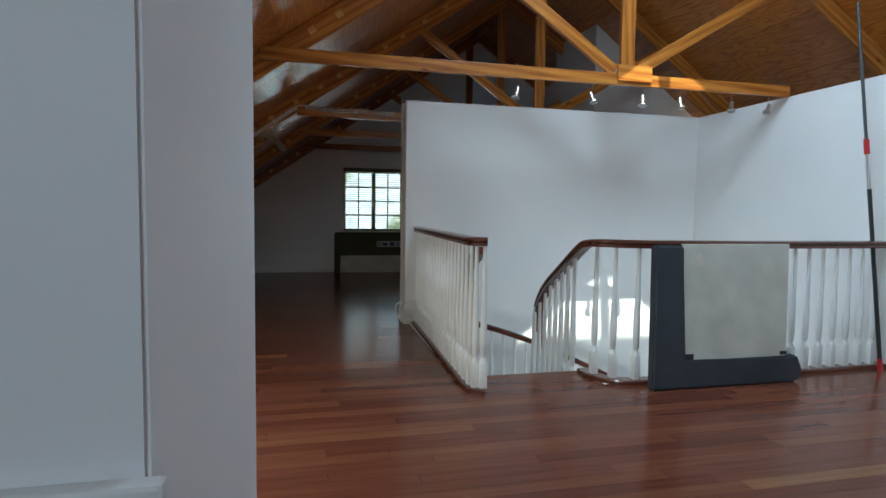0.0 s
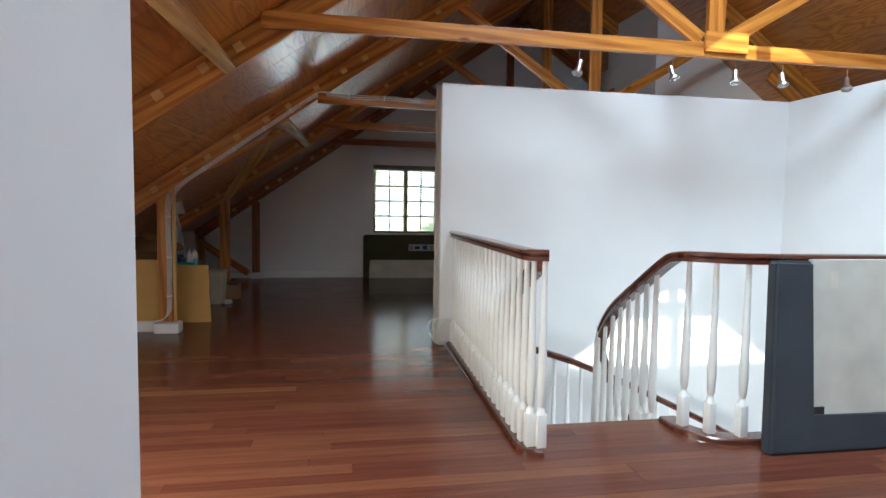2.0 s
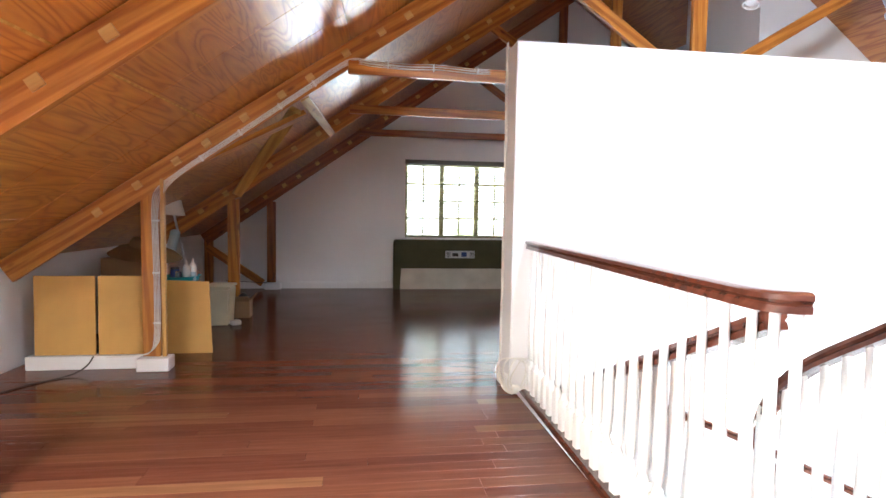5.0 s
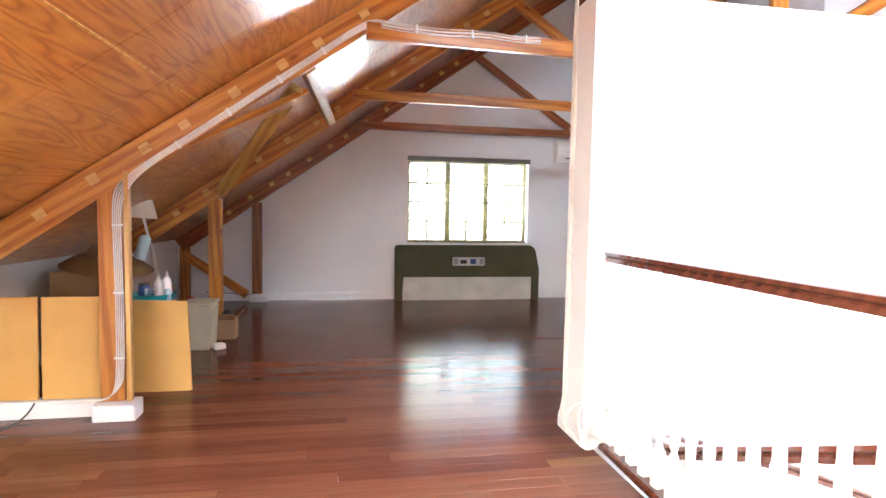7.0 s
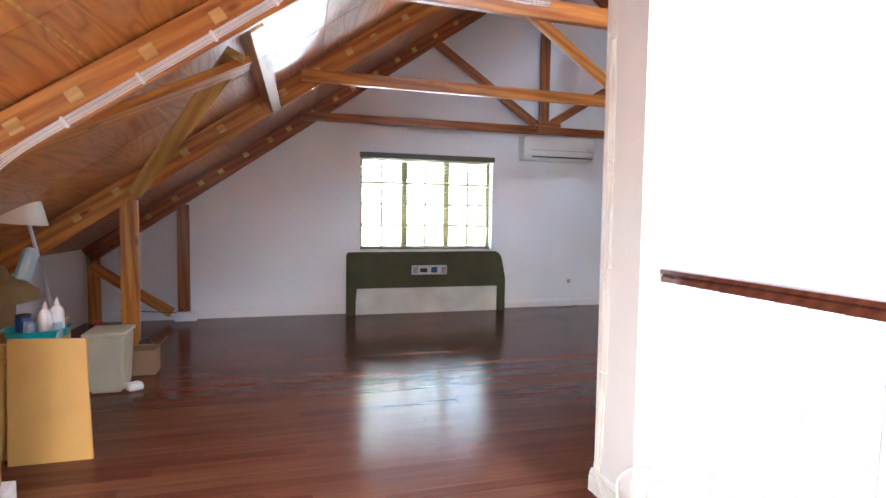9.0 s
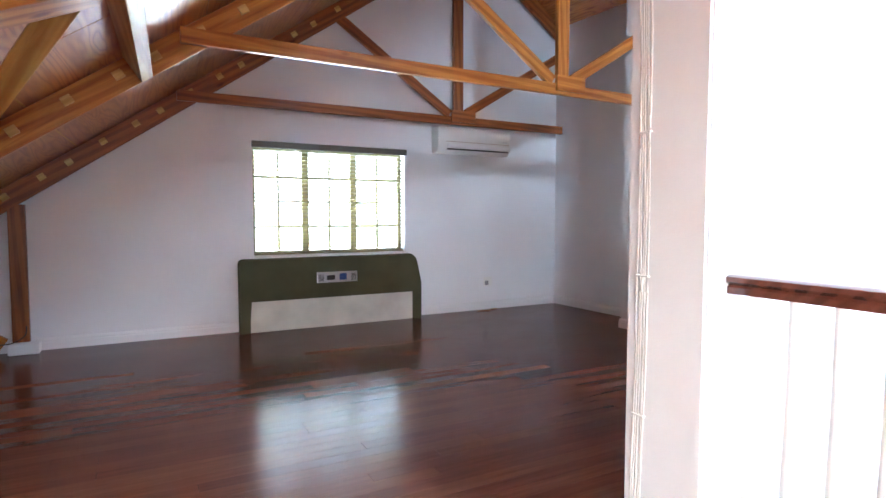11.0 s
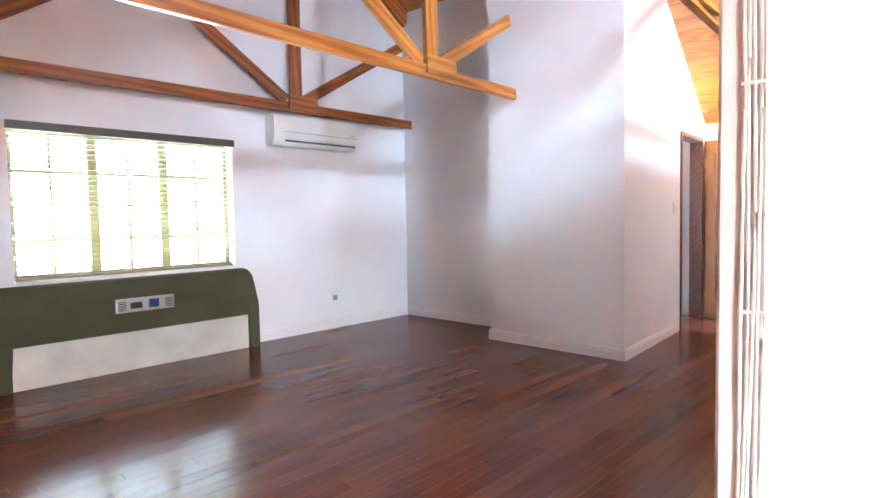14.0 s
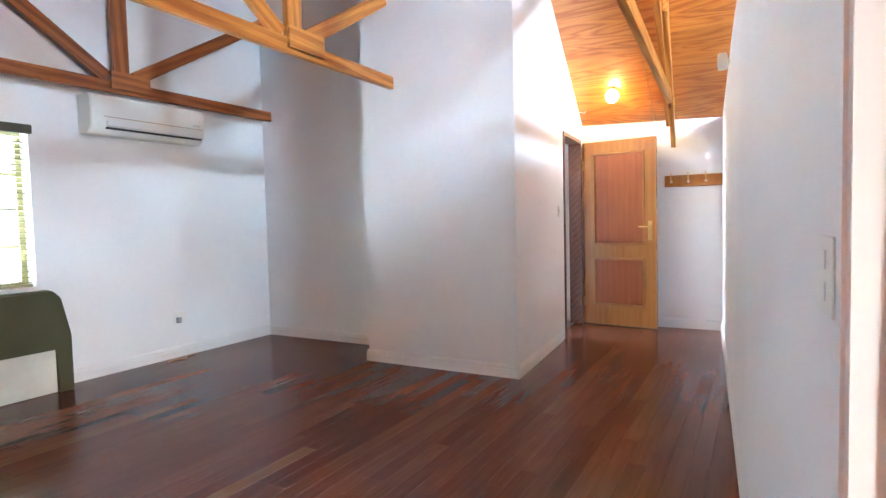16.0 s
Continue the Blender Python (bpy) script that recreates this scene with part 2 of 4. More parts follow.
def box(x0, x1, y0, y1, z0, z1, bevel=0.0, bm=None):
    own = bmesh.new()
    bmesh.ops.create_cube(own, size=1, matrix=Matrix.Translation(((x0 + x1) / 2, (y0 + y1) / 2, (z0 + z1) / 2)) @ Matrix.Diagonal((x1 - x0, y1 - y0, z1 - z0, 1)))
    if bevel:
        bmesh.ops.bevel(own, geom=own.edges[:], offset=bevel, segments=2, affect="EDGES", profile=0.6)
    return merge(bm, own)


def merge(bm, own):
    if bm is None:
        return own
    me = bpy.data.meshes.new("merged")
    own.to_mesh(me)
    own.free()
    bm.from_mesh(me)
    bpy.data.meshes.remove(me)
    return bm


def prism(points, z0, top, bm=None, bevel=0.0):
    """An upright block on a plan polygon; top: a height, or a function of x and y."""
    own = bmesh.new()
    low = [own.verts.new((x, y, z0)) for x, y in points]
    high = [own.verts.new((x, y, top(x, y) if callable(top) else top)) for x, y in points]
    own.faces.new(low[::-1])
    own.faces.new(high)
    n = len(points)
    for i in range(n):
        own.faces.new((low[i], low[(i + 1) % n], high[(i + 1) % n], high[i]))
    if bevel:
        bmesh.ops.bevel(own, geom=[e for e in own.edges if abs(e.verts[0].co.z - e.verts[1].co.z) > 0.3], offset=bevel, segments=3, affect="EDGES")
    return merge(bm, own)


def lathe(profile, sides=12, bm=None, at=(0, 0, 0)):
    """A turned shape from (radius, height) pairs."""
    own = bmesh.new()
    rings = []
    for r, z in profile:
        rings.append([own.verts.new((at[0] + r * math.cos(2 * math.pi * i / sides), at[1] + r * math.sin(2 * math.pi * i / sides), at[2] + z)) for i in range(sides)])
    for a, b in zip(rings, rings[1:]):
        for i in range(sides):
            own.faces.new((a[i], a[(i + 1) % sides], b[(i + 1) % sides], b[i]))
    own.faces.new(rings[0][::-1])
    own.faces.new(rings[-1])
    return merge(bm, own)


def spline(points, n=8):
    """A smooth line through points."""
    p = [Vector(q) for q in points]
    out = []
    for i in range(len(p) - 1):
        a, b, c, d = p[max(i - 1, 0)], p[i], p[i + 1], p[min(i + 2, len(p) - 1)]
        for k in range(n):
            t = k / n
            out.append(0.5 * (2 * b + (c - a) * t + (2 * a - 5 * b + 4 * c - d) * t * t + (3 * b - a - 3 * c + d) * t ** 3))
    out.append(p[-1])
    return out


def sweep(path, section, bm=None):
    """A section of (sideways, up) pairs carried along a path, kept upright."""
    own = bmesh.new()
    rings = []
    for i, p in enumerate(path):
        way = (path[min(i + 1, len(path) - 1)] - path[max(i - 1, 0)]).normalized()
        side = way.cross(Vector((0, 0, 1)))
        side = side.normalized() if side.length > 1e-4 else Vector((1, 0, 0))
        up = side.cross(way)
        rings.append([own.verts.new(p + side * s + up * u) for s, u in section])
    n = len(section)
    for a, b in zip(rings, rings[1:]):
        for i in range(n):
            own.faces.new((a[i], a[(i + 1) % n], b[(i + 1) % n], b[i]))
    own.faces.new(rings[0][::-1])
    own.faces.new(rings[-1])
    return merge(bm, own)


def tube(points, r, bm=None, sides=6, n=6, smooth=True):
    path = spline(points, n) if smooth else [Vector(p) for p in points]
    return sweep(path, [(r * math.cos(2 * math.pi * i / sides), r * math.sin(2 * math.pi * i / sides)) for i in range(sides)], bm)


def beam(name, p0, p1, w, h, mat, parent, label="", up=(0, 0, 1), bevel=0.005):
    """A timber from p0 to p1 along its middle; w: across, h: towards up."""
    a, b = Vector(p0), Vector(p1)
    x = (b - a).normalized()
    y = Vector(up).cross(x).normalized()
    z = x.cross(y)
    m = Matrix((x, y, z)).transposed().to_4x4()
    m.translation = (a + b) / 2
    long = (b - a).length / 2
    return part(name, box(-long, long, -w / 2, w / 2, -h / 2, h / 2, bevel), mat, parent, label, m)


# ---- large structure ----
def wall(name, bm, label, mat=WALL):
    return tagged(link(name, bm, mat), label, "wall", kind="structure")


def cells(side):
    """Plan cells (u0, u1, y0, y1) of one roof slope, with the added dormers' gaps and the ridge rooflight left free."""
    ridge = RIDGE_U - 0.02 if side < 0 else RIDGE_U + 0.02
    us = [KNEE_U - 0.1, -1.75, -0.75, 0.22, 1.22, 2.22, ridge] if side < 0 else [ridge, 4.46, 5.35, 6.0, 7.3]
    ys = [FLOOR_S - 0.2, -0.1, 2.3, 2.7, ROOFLIGHT_Y0, 3.9, ROOFLIGHT_Y1, 4.6, 6.35, 6.9, 8.0, 8.8, 10.5, 12.0]
    for u0, u1 in zip(us, us[1:]):
        for y0, y1 in zip(ys, ys[1:]):
            at_ridge = y0 in (ROOFLIGHT_Y0, 3.9) and u0 in ((1.22, 2.22) if side < 0 else (ridge,))
            west_gap = side < 0 and u0 == -1.75 and y0 in (2.7, ROOFLIGHT_Y0)
            south_gap = side < 0 and u0 == -0.75 and y0 == FLOOR_S - 0.2
            if not (at_ridge or west_gap or south_gap):
                yield u0, u1, y0, y1


def slab(bm, u0, u1, y0, y1, lift, thick):
    vs = []
    for dz in (lift, lift + thick):
        for u, y in ((u0, y0), (u1, y0), (u1, y1), (u0, y1)):
            x = u + off(y)
            vs.append(bm.verts.new((x, y, ply_z(x, y) + dz)))
    for q in ((3, 2, 1, 0), (4, 5, 6, 7), (0, 1, 5, 4), (1, 2, 6, 5), (2, 3, 7, 6), (3, 0, 4, 7)):
        bm.faces.new([vs[i] for i in q])


for side, name in ((-1, "ceiling_west"), (1, "ceiling_east")):
    sheets = bmesh.new()
    deck = bmesh.new()
    for c in cells(side):
        g = 0.003
        slab(sheets, c[0] + g, c[1] - g, c[2] + g, c[3] - g, 0.0, 0.015)
        slab(deck, *c, 0.015, 0.06)
    tagged(link(name, sheets, PLY), "varnished orange plywood sheets under the roof", "ceiling", kind="structure")
    tagged(link("roof", deck, CARD), "roof deck above the plywood", "roof", kind="structure")
# unseen wall added on the roof to cut the sun patch flat below
sun_stop = bmesh.new()
for xa, xb in ((0.95, 3.235), (3.235, 4.6)):
    own = box(xa, xb, ROOFLIGHT_Y0 - 0.12, ROOFLIGHT_Y0, 4.0, 5.21)
    for v in own.verts:
        if v.co.z < 4.5:
            v.co.z = ply_z(v.co.x, v.co.y) + 0.076
    merge(sun_stop, own)
tagged(link("parapet", sun_stop, CARD), "unseen wall added before the ridge rooflight to trim the sun patch", "parapet", kind="structure")


def dormer(u0, u1, y0, y1, top):
    """An added, unseen flat-roofed dormer, open to the west, over a gap; it shuts the sun out."""
    own = bmesh.new()
    xa, xb = u0 + off(y0), u1 + off(y0) + 0.3
    for ya in (y0 - 0.06, y1):
        cheek = box(xa, xb, ya, ya + 0.06, 0.0, top)
        for v in cheek.verts:
            if v.co.z < 0.5:
                v.co.z = min(ply_z(v.co.x, v.co.y) + 0.076, top - 0.01)
        merge(own, cheek)
    box(xa - 0.25, xb, y0 - 0.1, y1 + 0.1, top + 0.001, top + 0.06, 0, own)
    tagged(link("dormer", own, WALL), "added unseen dormer on the west slope, keeping sun off its fill lamp", "dormer", kind="structure")


dormer(-1.75, -0.75, 2.7, 3.9, 2.02)
# unseen housing added for the pier's fill lamp
dormer(-0.75, 0.22, FLOOR_S - 0.2, -0.1, 2.70)
strip = bmesh.new()
for ya, yb in ((2.6, 5.38), (5.46, 7.4), (7.5, 9.58), (9.68, 11.6)):
    slab(strip, -0.754, -0.746, ya, yb, -0.003, 0.003)
tagged(link("ceiling_strip", strip, PALE_PINE), "thin pale cover strip on a plywood joint", "trim", kind="structure")
ridge_cap = bmesh.new()
for y0, y1 in ((FLOOR_S - 0.2, 5.0), (5.0, 12.0)):
    z = ply_z(RIDGE_U + off(5), 5) - 0.02
    prism([(RIDGE_U + off(y0) - 0.05, y0), (RIDGE_U + off(y0) + 0.05, y0), (RIDGE_U + off(y1) + 0.05, y1), (RIDGE_U + off(y1) - 0.05, y1)], z - 0.12, z + 0.12, ridge_cap)
tagged(link("ridge_beam", ridge_cap, PINE), "pine ridge beam under the roof's peak", "beam", kind="structure")


def back_y(x):
    """The stub wall's long north face, which slants away."""
    return 6.93 + 0.075 * (x - STUB_X)


def under(x, y):
    return ply_z(x, y) + 0.01


# north gable with the window's opening
WX0, WX1, WZ0, WZ1 = 1.07, 2.79, 0.76, 1.93
north = bmesh.new()
rx = RIDGE_U + off(GABLE_N)
for x0, x1, z0, top in ((-2.3, WX0, -0.1, under), (WX0, WX1, -0.1, WZ0), (WX0, WX1, WZ1, under), (WX1, rx, -0.1, under), (rx, 5.05, -0.1, under), (5.05, 5.6, -0.1, under), (5.6, 6.5, -0.1, 0.9), (5.6, 6.5, 1.9, under), (6.5, 7.3, -0.1, under)):
    prism([(x0, GABLE_N), (x1, GABLE_N), (x1, GABLE_N + 0.24), (x0, GABLE_N + 0.24)], z0, top, north)
wall("wall_north", north, "white plastered gable wall round a window")

# south gable, behind the walk
south = bmesh.new()
cx = RIDGE_U + off(FLOOR_S)
for x0, x1 in ((-2.9, cx), (cx, 7.2)):
    prism([(x0, FLOOR_S - 0.2), (x1, FLOOR_S - 0.2), (x1, FLOOR_S), (x0, FLOOR_S)], -0.1, under, south)
wall("wall_south", south, "white plastered gable wall")

# west knee wall, the pier beside the first steps
kx = lambda y: KNEE_U + off(y)
wall("wall_west", prism([(kx(FLOOR_S) - 0.12, FLOOR_S), (kx(FLOOR_S), FLOOR_S), (kx(GABLE_N), GABLE_N), (kx(GABLE_N) - 0.12, GABLE_N)], -0.1, under), "low white knee wall under the eaves")
PIER_X, PIER_Y0, PIER_Y1 = 0.265, 1.41, 2.55
wall("wall_pier", prism([(-2.6, PIER_Y0), (PIER_X, PIER_Y0), (PIER_X, PIER_Y1), (-2.6, PIER_Y1)], 0, under, bevel=0.005), "thick white plastered pier")
tagged(link("dado_ledge", box(-2.55, PIER_X + 0.018, PIER_Y0 - 0.025, PIER_Y0 - 0.001, 0.0, 0.925, 0.006), TRIM), "white panel with a ledge against the pier", "trim", kind="structure")

# stub wall, the stairwell's walls
wall("wall_stub", prism([(STUB_X, STUB_Y0), (RIGHT_X + 0.06, STUB_Y0), (RIGHT_X + 0.06, back_y(RIGHT_X + 0.06)), (STUB_X, back_y(STUB_X))], -2.9, STUB_Z, bevel=0.008), "free-standing white wall between stairwell and room")
wall("wall_stub_east", prism([(RIGHT_X + 0.05, STUB_Y0 + 0.2), (END_X, STUB_Y0 + 0.2), (END_X, back_y(END_X)), (RIGHT_X + 0.05, back_y(RIGHT_X + 0.05))], 0, lambda x, y: min(STUB_Z - 0.002, under(x, y))), "white wall along the passage")
wall("wall_east", prism([(RIGHT_X, FLOOR_S), (RIGHT_X + 0.13, FLOOR_S), (RIGHT_X + 0.13, STUB_Y0 + 0.1), (RIGHT_X, STUB_Y0 + 0.1)], -2.9, STUB_Z - 0.001), "white stairwell wall open to the roof above")
wall("wall_eaves_east", prism([(END_X, FLOOR_S), (END_X + 0.14, FLOOR_S), (END_X + 0.14, GABLE_N), (END_X, GABLE_N)], 0, under), "white wall at the passage's end")
wall("wall_stair_west", prism([(1.36, 4.72), (1.46, 4.72), (1.46, STUB_Y0 - 0.003), (1.36, STUB_Y0 - 0.003)], -2.9, -0.032), "white wall below the floor's edge")
wall("wall_stair_south", box(1.36, RIGHT_X - 0.002, 4.2, 4.30, -2.9, -0.9), "white wall below the landing")
tagged(link("floor_below", box(1.36, RIGHT_X, 4.2, STUB_Y0, -3.0, -2.9), TILE), "grey floor at the stair's foot", "floor", kind="structure")

# box of the small room, with its slanting south partition and door
BX, BY0, BY1 = 4.54, 8.59, 9.97


def part_y(x):
    return BY0 + 0.073 * (x - BX)


DX0, DX1, DZ = 6.06, 6.90, 2.04
boxroom = bmesh.new()
alcove = bmesh.new()
partition = bmesh.new()
prism([(BX, BY0), (BX + 0.12, part_y(BX + 0.12)), (BX + 0.12, BY1), (BX, BY1)], 0, under, boxroom)
prism([(BX + 0.12, BY1 - 0.12), (5.05, BY1 - 0.12), (5.05, BY1), (BX + 0.12, BY1)], 0, under, alcove)
prism([(5.05, BY1 - 0.12), (5.17, BY1 - 0.12), (5.17, GABLE_N), (5.05, GABLE_N)], 0, under, alcove)
for x0, x1, z0, top in ((BX + 0.12, DX0, 0, under), (DX0, DX1, DZ, under), (DX1, END_X, 0, under)):
    prism([(x0, part_y(x0)), (x1, part_y(x1)), (x1, part_y(x1) + 0.12), (x0, part_y(x0) + 0.12)], z0, top, partition)
wall("wall_boxroom", boxroom, "white plastered wall of a small room")
wall("wall_alcove", alcove, "white wall set back beside the small room")
wall("wall_partition", partition, "white partition round the open door")

# floor slab under the boards, left open over the stairs
slab_bm = bmesh.new()
for x0, x1, y0, y1 in ((-2.8, 7.2, FLOOR_S - 0.2, 4.30), (-2.4, 1.36, 4.30, 12.0), (1.36, 7.2, STUB_Y0 + 0.06, 12.0), (RIGHT_X + 0.06, 7.2, 4.30, STUB_Y0 + 0.01), (1.36, 2.44, 4.30, 4.66)):
    box(x0, x1, y0, y1, -0.3, -0.022, 0, slab_bm)
tagged(link("floor_slab", slab_bm, WALL), "floor slab under the boards", "floor", kind="structure")


def skirting(name, p0, p1, h=0.105, d=0.016):
    """A white moulded board on the floor from p0 to p1; it stands out to the left of that way."""
    a, b = Vector((*p0, 0)), Vector((*p1, 0))
    n = Vector((-(b - a).y, (b - a).x, 0)).normalized()
    own = bmesh.new()
    prof = ((0.0005, 0), (d, 0), (d, h * 0.62), (d * 0.75, h * 0.68), (d * 0.75, h * 0.8), (d * 0.3, h * 0.95), (0.0005, h))
    r0 = [own.verts.new(a + n * s + Vector((0, 0, z))) for s, z in prof]
    r1 = [own.verts.new(b + n * s + Vector((0, 0, z))) for s, z in prof]
    for i in range(len(prof)):
        j = (i + 1) % len(prof)
        own.faces.new((r0[i], r0[j], r1[j], r1[i]))
    own.faces.new(r0)
    own.faces.new(r1[::-1])
    return tagged(link(name, own, TRIM), "white painted skirting board", "skirting", kind="structure")


skirting("baseboard", (5.05, GABLE_N), (-2.0, GABLE_N))
skirting("baseboard", (5.05, BY1), (5.05, GABLE_N))
skirting("baseboard", (BX, BY0 - 0.016), (BX, BY1 + 0.016), 0.1, 0.02)
skirting("baseboard", (DX0 - 0.09, part_y(DX0)), (BX - 0.02, part_y(BX)), 0.1)
skirting("baseboard", (END_X, back_y(END_X)), (END_X, part_y(END_X)), 0.1)
skirting("baseboard", (STUB_X - 0.005, back_y(STUB_X)), (END_X, back_y(END_X)), 0.1)
skirting("baseboard", (STUB_X, STUB_Y0), (STUB_X, back_y(STUB_X) + 0.01), 0.1)

# ---- roof trusses ----
POST_U, KING_U = -1.21, 3.16


TIE_BY = {5.42: 2.352, 7.48: 2.272, 9.63: 2.328, 11.62: 2.335}


def truss(y, turn):
    """turn: how far the truss stands askew, in metres per metre."""
    o = off(y)
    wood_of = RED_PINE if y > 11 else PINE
    tie = TIE_BY[y]
    king_u = KING_U + (0.08 if y == 9.63 else 0.0)
    t = thing("roof_truss", (POST_U + o, y, 0), "orange varnished pine roof truss on short posts", "roof truss", "roof trusses", "structure")
    rz = ply_z(RIDGE_U + o, y)
    w = 0.05
    at_u = lambda u, z, d=0.0: (u + o, y + d + turn * (u - 0.3), z)
    low = lambda u: ply_z(u + o, y) - 0.108
    far_u = {5.42: 6.3, 7.48: 6.78, 9.63: 4.35, 11.62: 4.75}[y]
    for s, u0, u1 in ((-1, KNEE_U + 0.05, RIDGE_U - 0.01), (1, far_u, RIDGE_U + 0.01)):
        r = beam("rafter", at_u(u0, low(u0)), at_u(u1, low(u1)), w, 0.168, wood_of, t)
        if s < 0:
            for k in range(15):
                u = -1.55 + 0.245 * k + 0.02 * ((k * 7) % 3)
                m = pose(u + o, y - w / 2 - 0.007 + turn * (u - 0.3), low(u) + 0.006 * ((k * 5) % 3) + 0.01, 0, -35, 0)
                part("wooden_plug", box(-0.03, 0.03, -0.007, 0.007, -0.027, 0.027, 0.004), PALE_PINE, r, "", m)
    end = {5.42: RIGHT_X - o, 7.48: 6.46, 9.63: BX - o - 0.004, 11.62: 5.05 - o - 0.004}[y]
    beam("tie_beam", at_u(0.2 if y == 7.48 else 0.06, tie, -0.052), at_u(end, tie, -0.052), 0.045, 0.1, wood_of, t)
    beam("king_post", at_u(king_u, tie + 0.02), at_u(king_u, rz - 0.2), 0.046, 0.13, wood_of, t, up=(1, 0, 0))
    part("gusset", box(-0.165, 0.165, -0.012, 0.012, -0.07, 0.07, 0.003), wood_of, t, "", pose(king_u + o + 0.03, y - 0.088 + turn * (king_u - 0.3), tie + 0.05))
    for s, rise, lift, far in ((-1, 0.67, 0.08, 1.62), (1, 0.60, 0.11, 5.0)):
        foot = king_u + 0.12 * s
        if y > 8 and s > 0:
            far = (BX - 0.012 if y < 10 else 5.035) - o
        if y < 6 and s > 0:
            far = 4.75
        beam("strut", at_u(foot, tie + lift), at_u(far, tie + lift + rise * abs(far - foot)), 0.045, 0.105, wood_of, t)
    beam("post", at_u(POST_U, 0.1), at_u(POST_U, low(POST_U) - 0.09), 0.05, 0.125, wood_of if y > 6 else PALE_PINE, t, up=(1, 0, 0))
    if y == 7.48:
        beam("post_edge", at_u(POST_U + 0.09, 0.1, -0.02), at_u(POST_U + 0.09, low(POST_U) + 0.02, -0.02), 0.045, 0.026, PALE_PINE, t, "pale pine edge board", up=(1, 0, 0))
    yp = y + turn * (POST_U - 0.3)
    part("plinth_block", box(POST_U + o - 0.09, POST_U + o + 0.135, yp - 0.09, yp + 0.06, 0, 0.098, 0.01), TRIM, t, "white plinth block")
    return t


trusses = [truss(y, {7.48: 0.055, 9.63: 0.02}.get(y, 0.0)) for y in TRUSS_Y]
beam("rafter_tail", (5.45, 7.675, 2.84), (6.84, 7.79, 1.93), 0.045, 0.14, PINE, trusses[1])
# small second post in the foreground truss and the stub strut on the gable
gable_post = thing("gable_framing", (-1.78, 11.6, 0), "pine post and strut fixed to the white gable", "timber framing", kind="structure")
beam("post", (-1.78, 11.62, 0), (-1.78, 11.62, 0.80), 0.12, 0.05, PINE, gable_post, up=(0, 1, 0))
beam("strut", (-1.80, 11.60, 0.62), (-1.02, 11.60, 0.09), 0.045, 0.11, PINE, gable_post)


def on_slope(u, y, drop):
    return (u + off(y), y, ply_z(u + off(y), y) - drop)


for ya, yb in ((3.95, 5.39), (7.51, 9.60)):
    n = thing("roof_noggin", on_slope(-0.18, ya, 0.2), "short pale pine board between two rafters", "beam", "roof noggins", "structure")
    beam("board", on_slope(-0.18, ya, 0.10), on_slope(-0.18, yb, 0.10), 0.075, 0.19, PALE_PINE, n, up=(-0.57, 0, 0.82))
for pts in (((-1.15, 9.54), (-0.26, 7.9)), ((-1.12, 5.36), (-0.1, 3.9))):
    n = thing("wind_brace", on_slope(*pts[0], 0.2), "square pine brace under the roof sheets", "beam", "wind braces", "structure")
    beam("board", on_slope(*pts[0], 0.18), on_slope(*pts[1], 0.14), 0.05, 0.10, PALE_PINE, n, up=(1, 0, -0.3))

n = thing("wind_brace", on_slope(-0.95, 7.56, 0.1), "flat pine board under the roof sheets", "beam", "wind braces", "structure")
beam("board", on_slope(-1.05, 7.44, 0.17), on_slope(-0.22, 8.0, 0.19), 0.15, 0.04, PINE, n, up=(0.57, 0, -0.82))

# ---- north window and blind ----
LIGHT_X = (WX0, 1.645, 2.198, WX1)


def casement_window():
    t = thing("window_1", ((WX0 + WX1) / 2, GABLE_N + 0.1, WZ0), "olive-painted three-light window with small panes", "window", kind="structure")
    y0, y1 = GABLE_N + 0.11, GABLE_N + 0.17
    for i, x in enumerate(LIGHT_X):
        w = 0.045 if i in (0, 3) else 0.038
        part("window_post", box(max(x - w, WX0 + 0.002), min(x + w, WX1 - 0.002), y0, y1, WZ0 + 0.002, WZ1 - 0.002, 0.004), OLIVE_PAINT, t)
    for z in (WZ0 + 0.03, WZ1 - 0.03):
        part("window_rail", box(WX0 + 0.03, WX1 - 0.03, y0 + 0.004, y1 - 0.004, z - 0.028, z + 0.028, 0.004), OLIVE_PAINT, t)
    for i in range(3):
        xa, xb = LIGHT_X[i] + 0.04, LIGHT_X[i + 1] - 0.04
        part("muntin", box((xa + xb) / 2 - 0.013, (xa + xb) / 2 + 0.013, y0 + 0.02, y1 - 0.02, WZ0 + 0.05, WZ1 - 0.05), OLIVE_PAINT, t)
        for k in range(1, 4):
            z = WZ0 + 0.05 + (WZ1 - WZ0 - 0.1) * k / 4
            h = 0.018 if k == 2 else 0.012
            part("muntin", box(xa, xb, y0 + 0.022, y1 - 0.022, z - h, z + h), OLIVE_PAINT, t)
        g = part("pane", box(xa - 0.01, xb + 0.01, y0 + 0.028, y0 + 0.032, WZ0 + 0.04, WZ1 - 0.04), GLASS, t)
        g.visible_shadow = False
    part("window_sill", box(WX0 + 0.002, WX1 - 0.002, GABLE_N - 0.02, y0 - 0.001, WZ0 + 0.001, WZ0 + 0.02, 0.004), TRIM, t)
    return t


def glass():
    m, t, b = material("window_glass", (1, 1, 1), 0.02)
    b.inputs["Transmission Weight"].default_value = 1.0
    b.inputs["IOR"].default_value = 1.05
    return m


GLASS = glass()
CLEAR, clear_tree, clear_b = material("clear_jar_glass", (0.86, 0.92, 0.94), 0.08)
clear_b.inputs["Transmission Weight"].default_value = 0.85
casement_window()


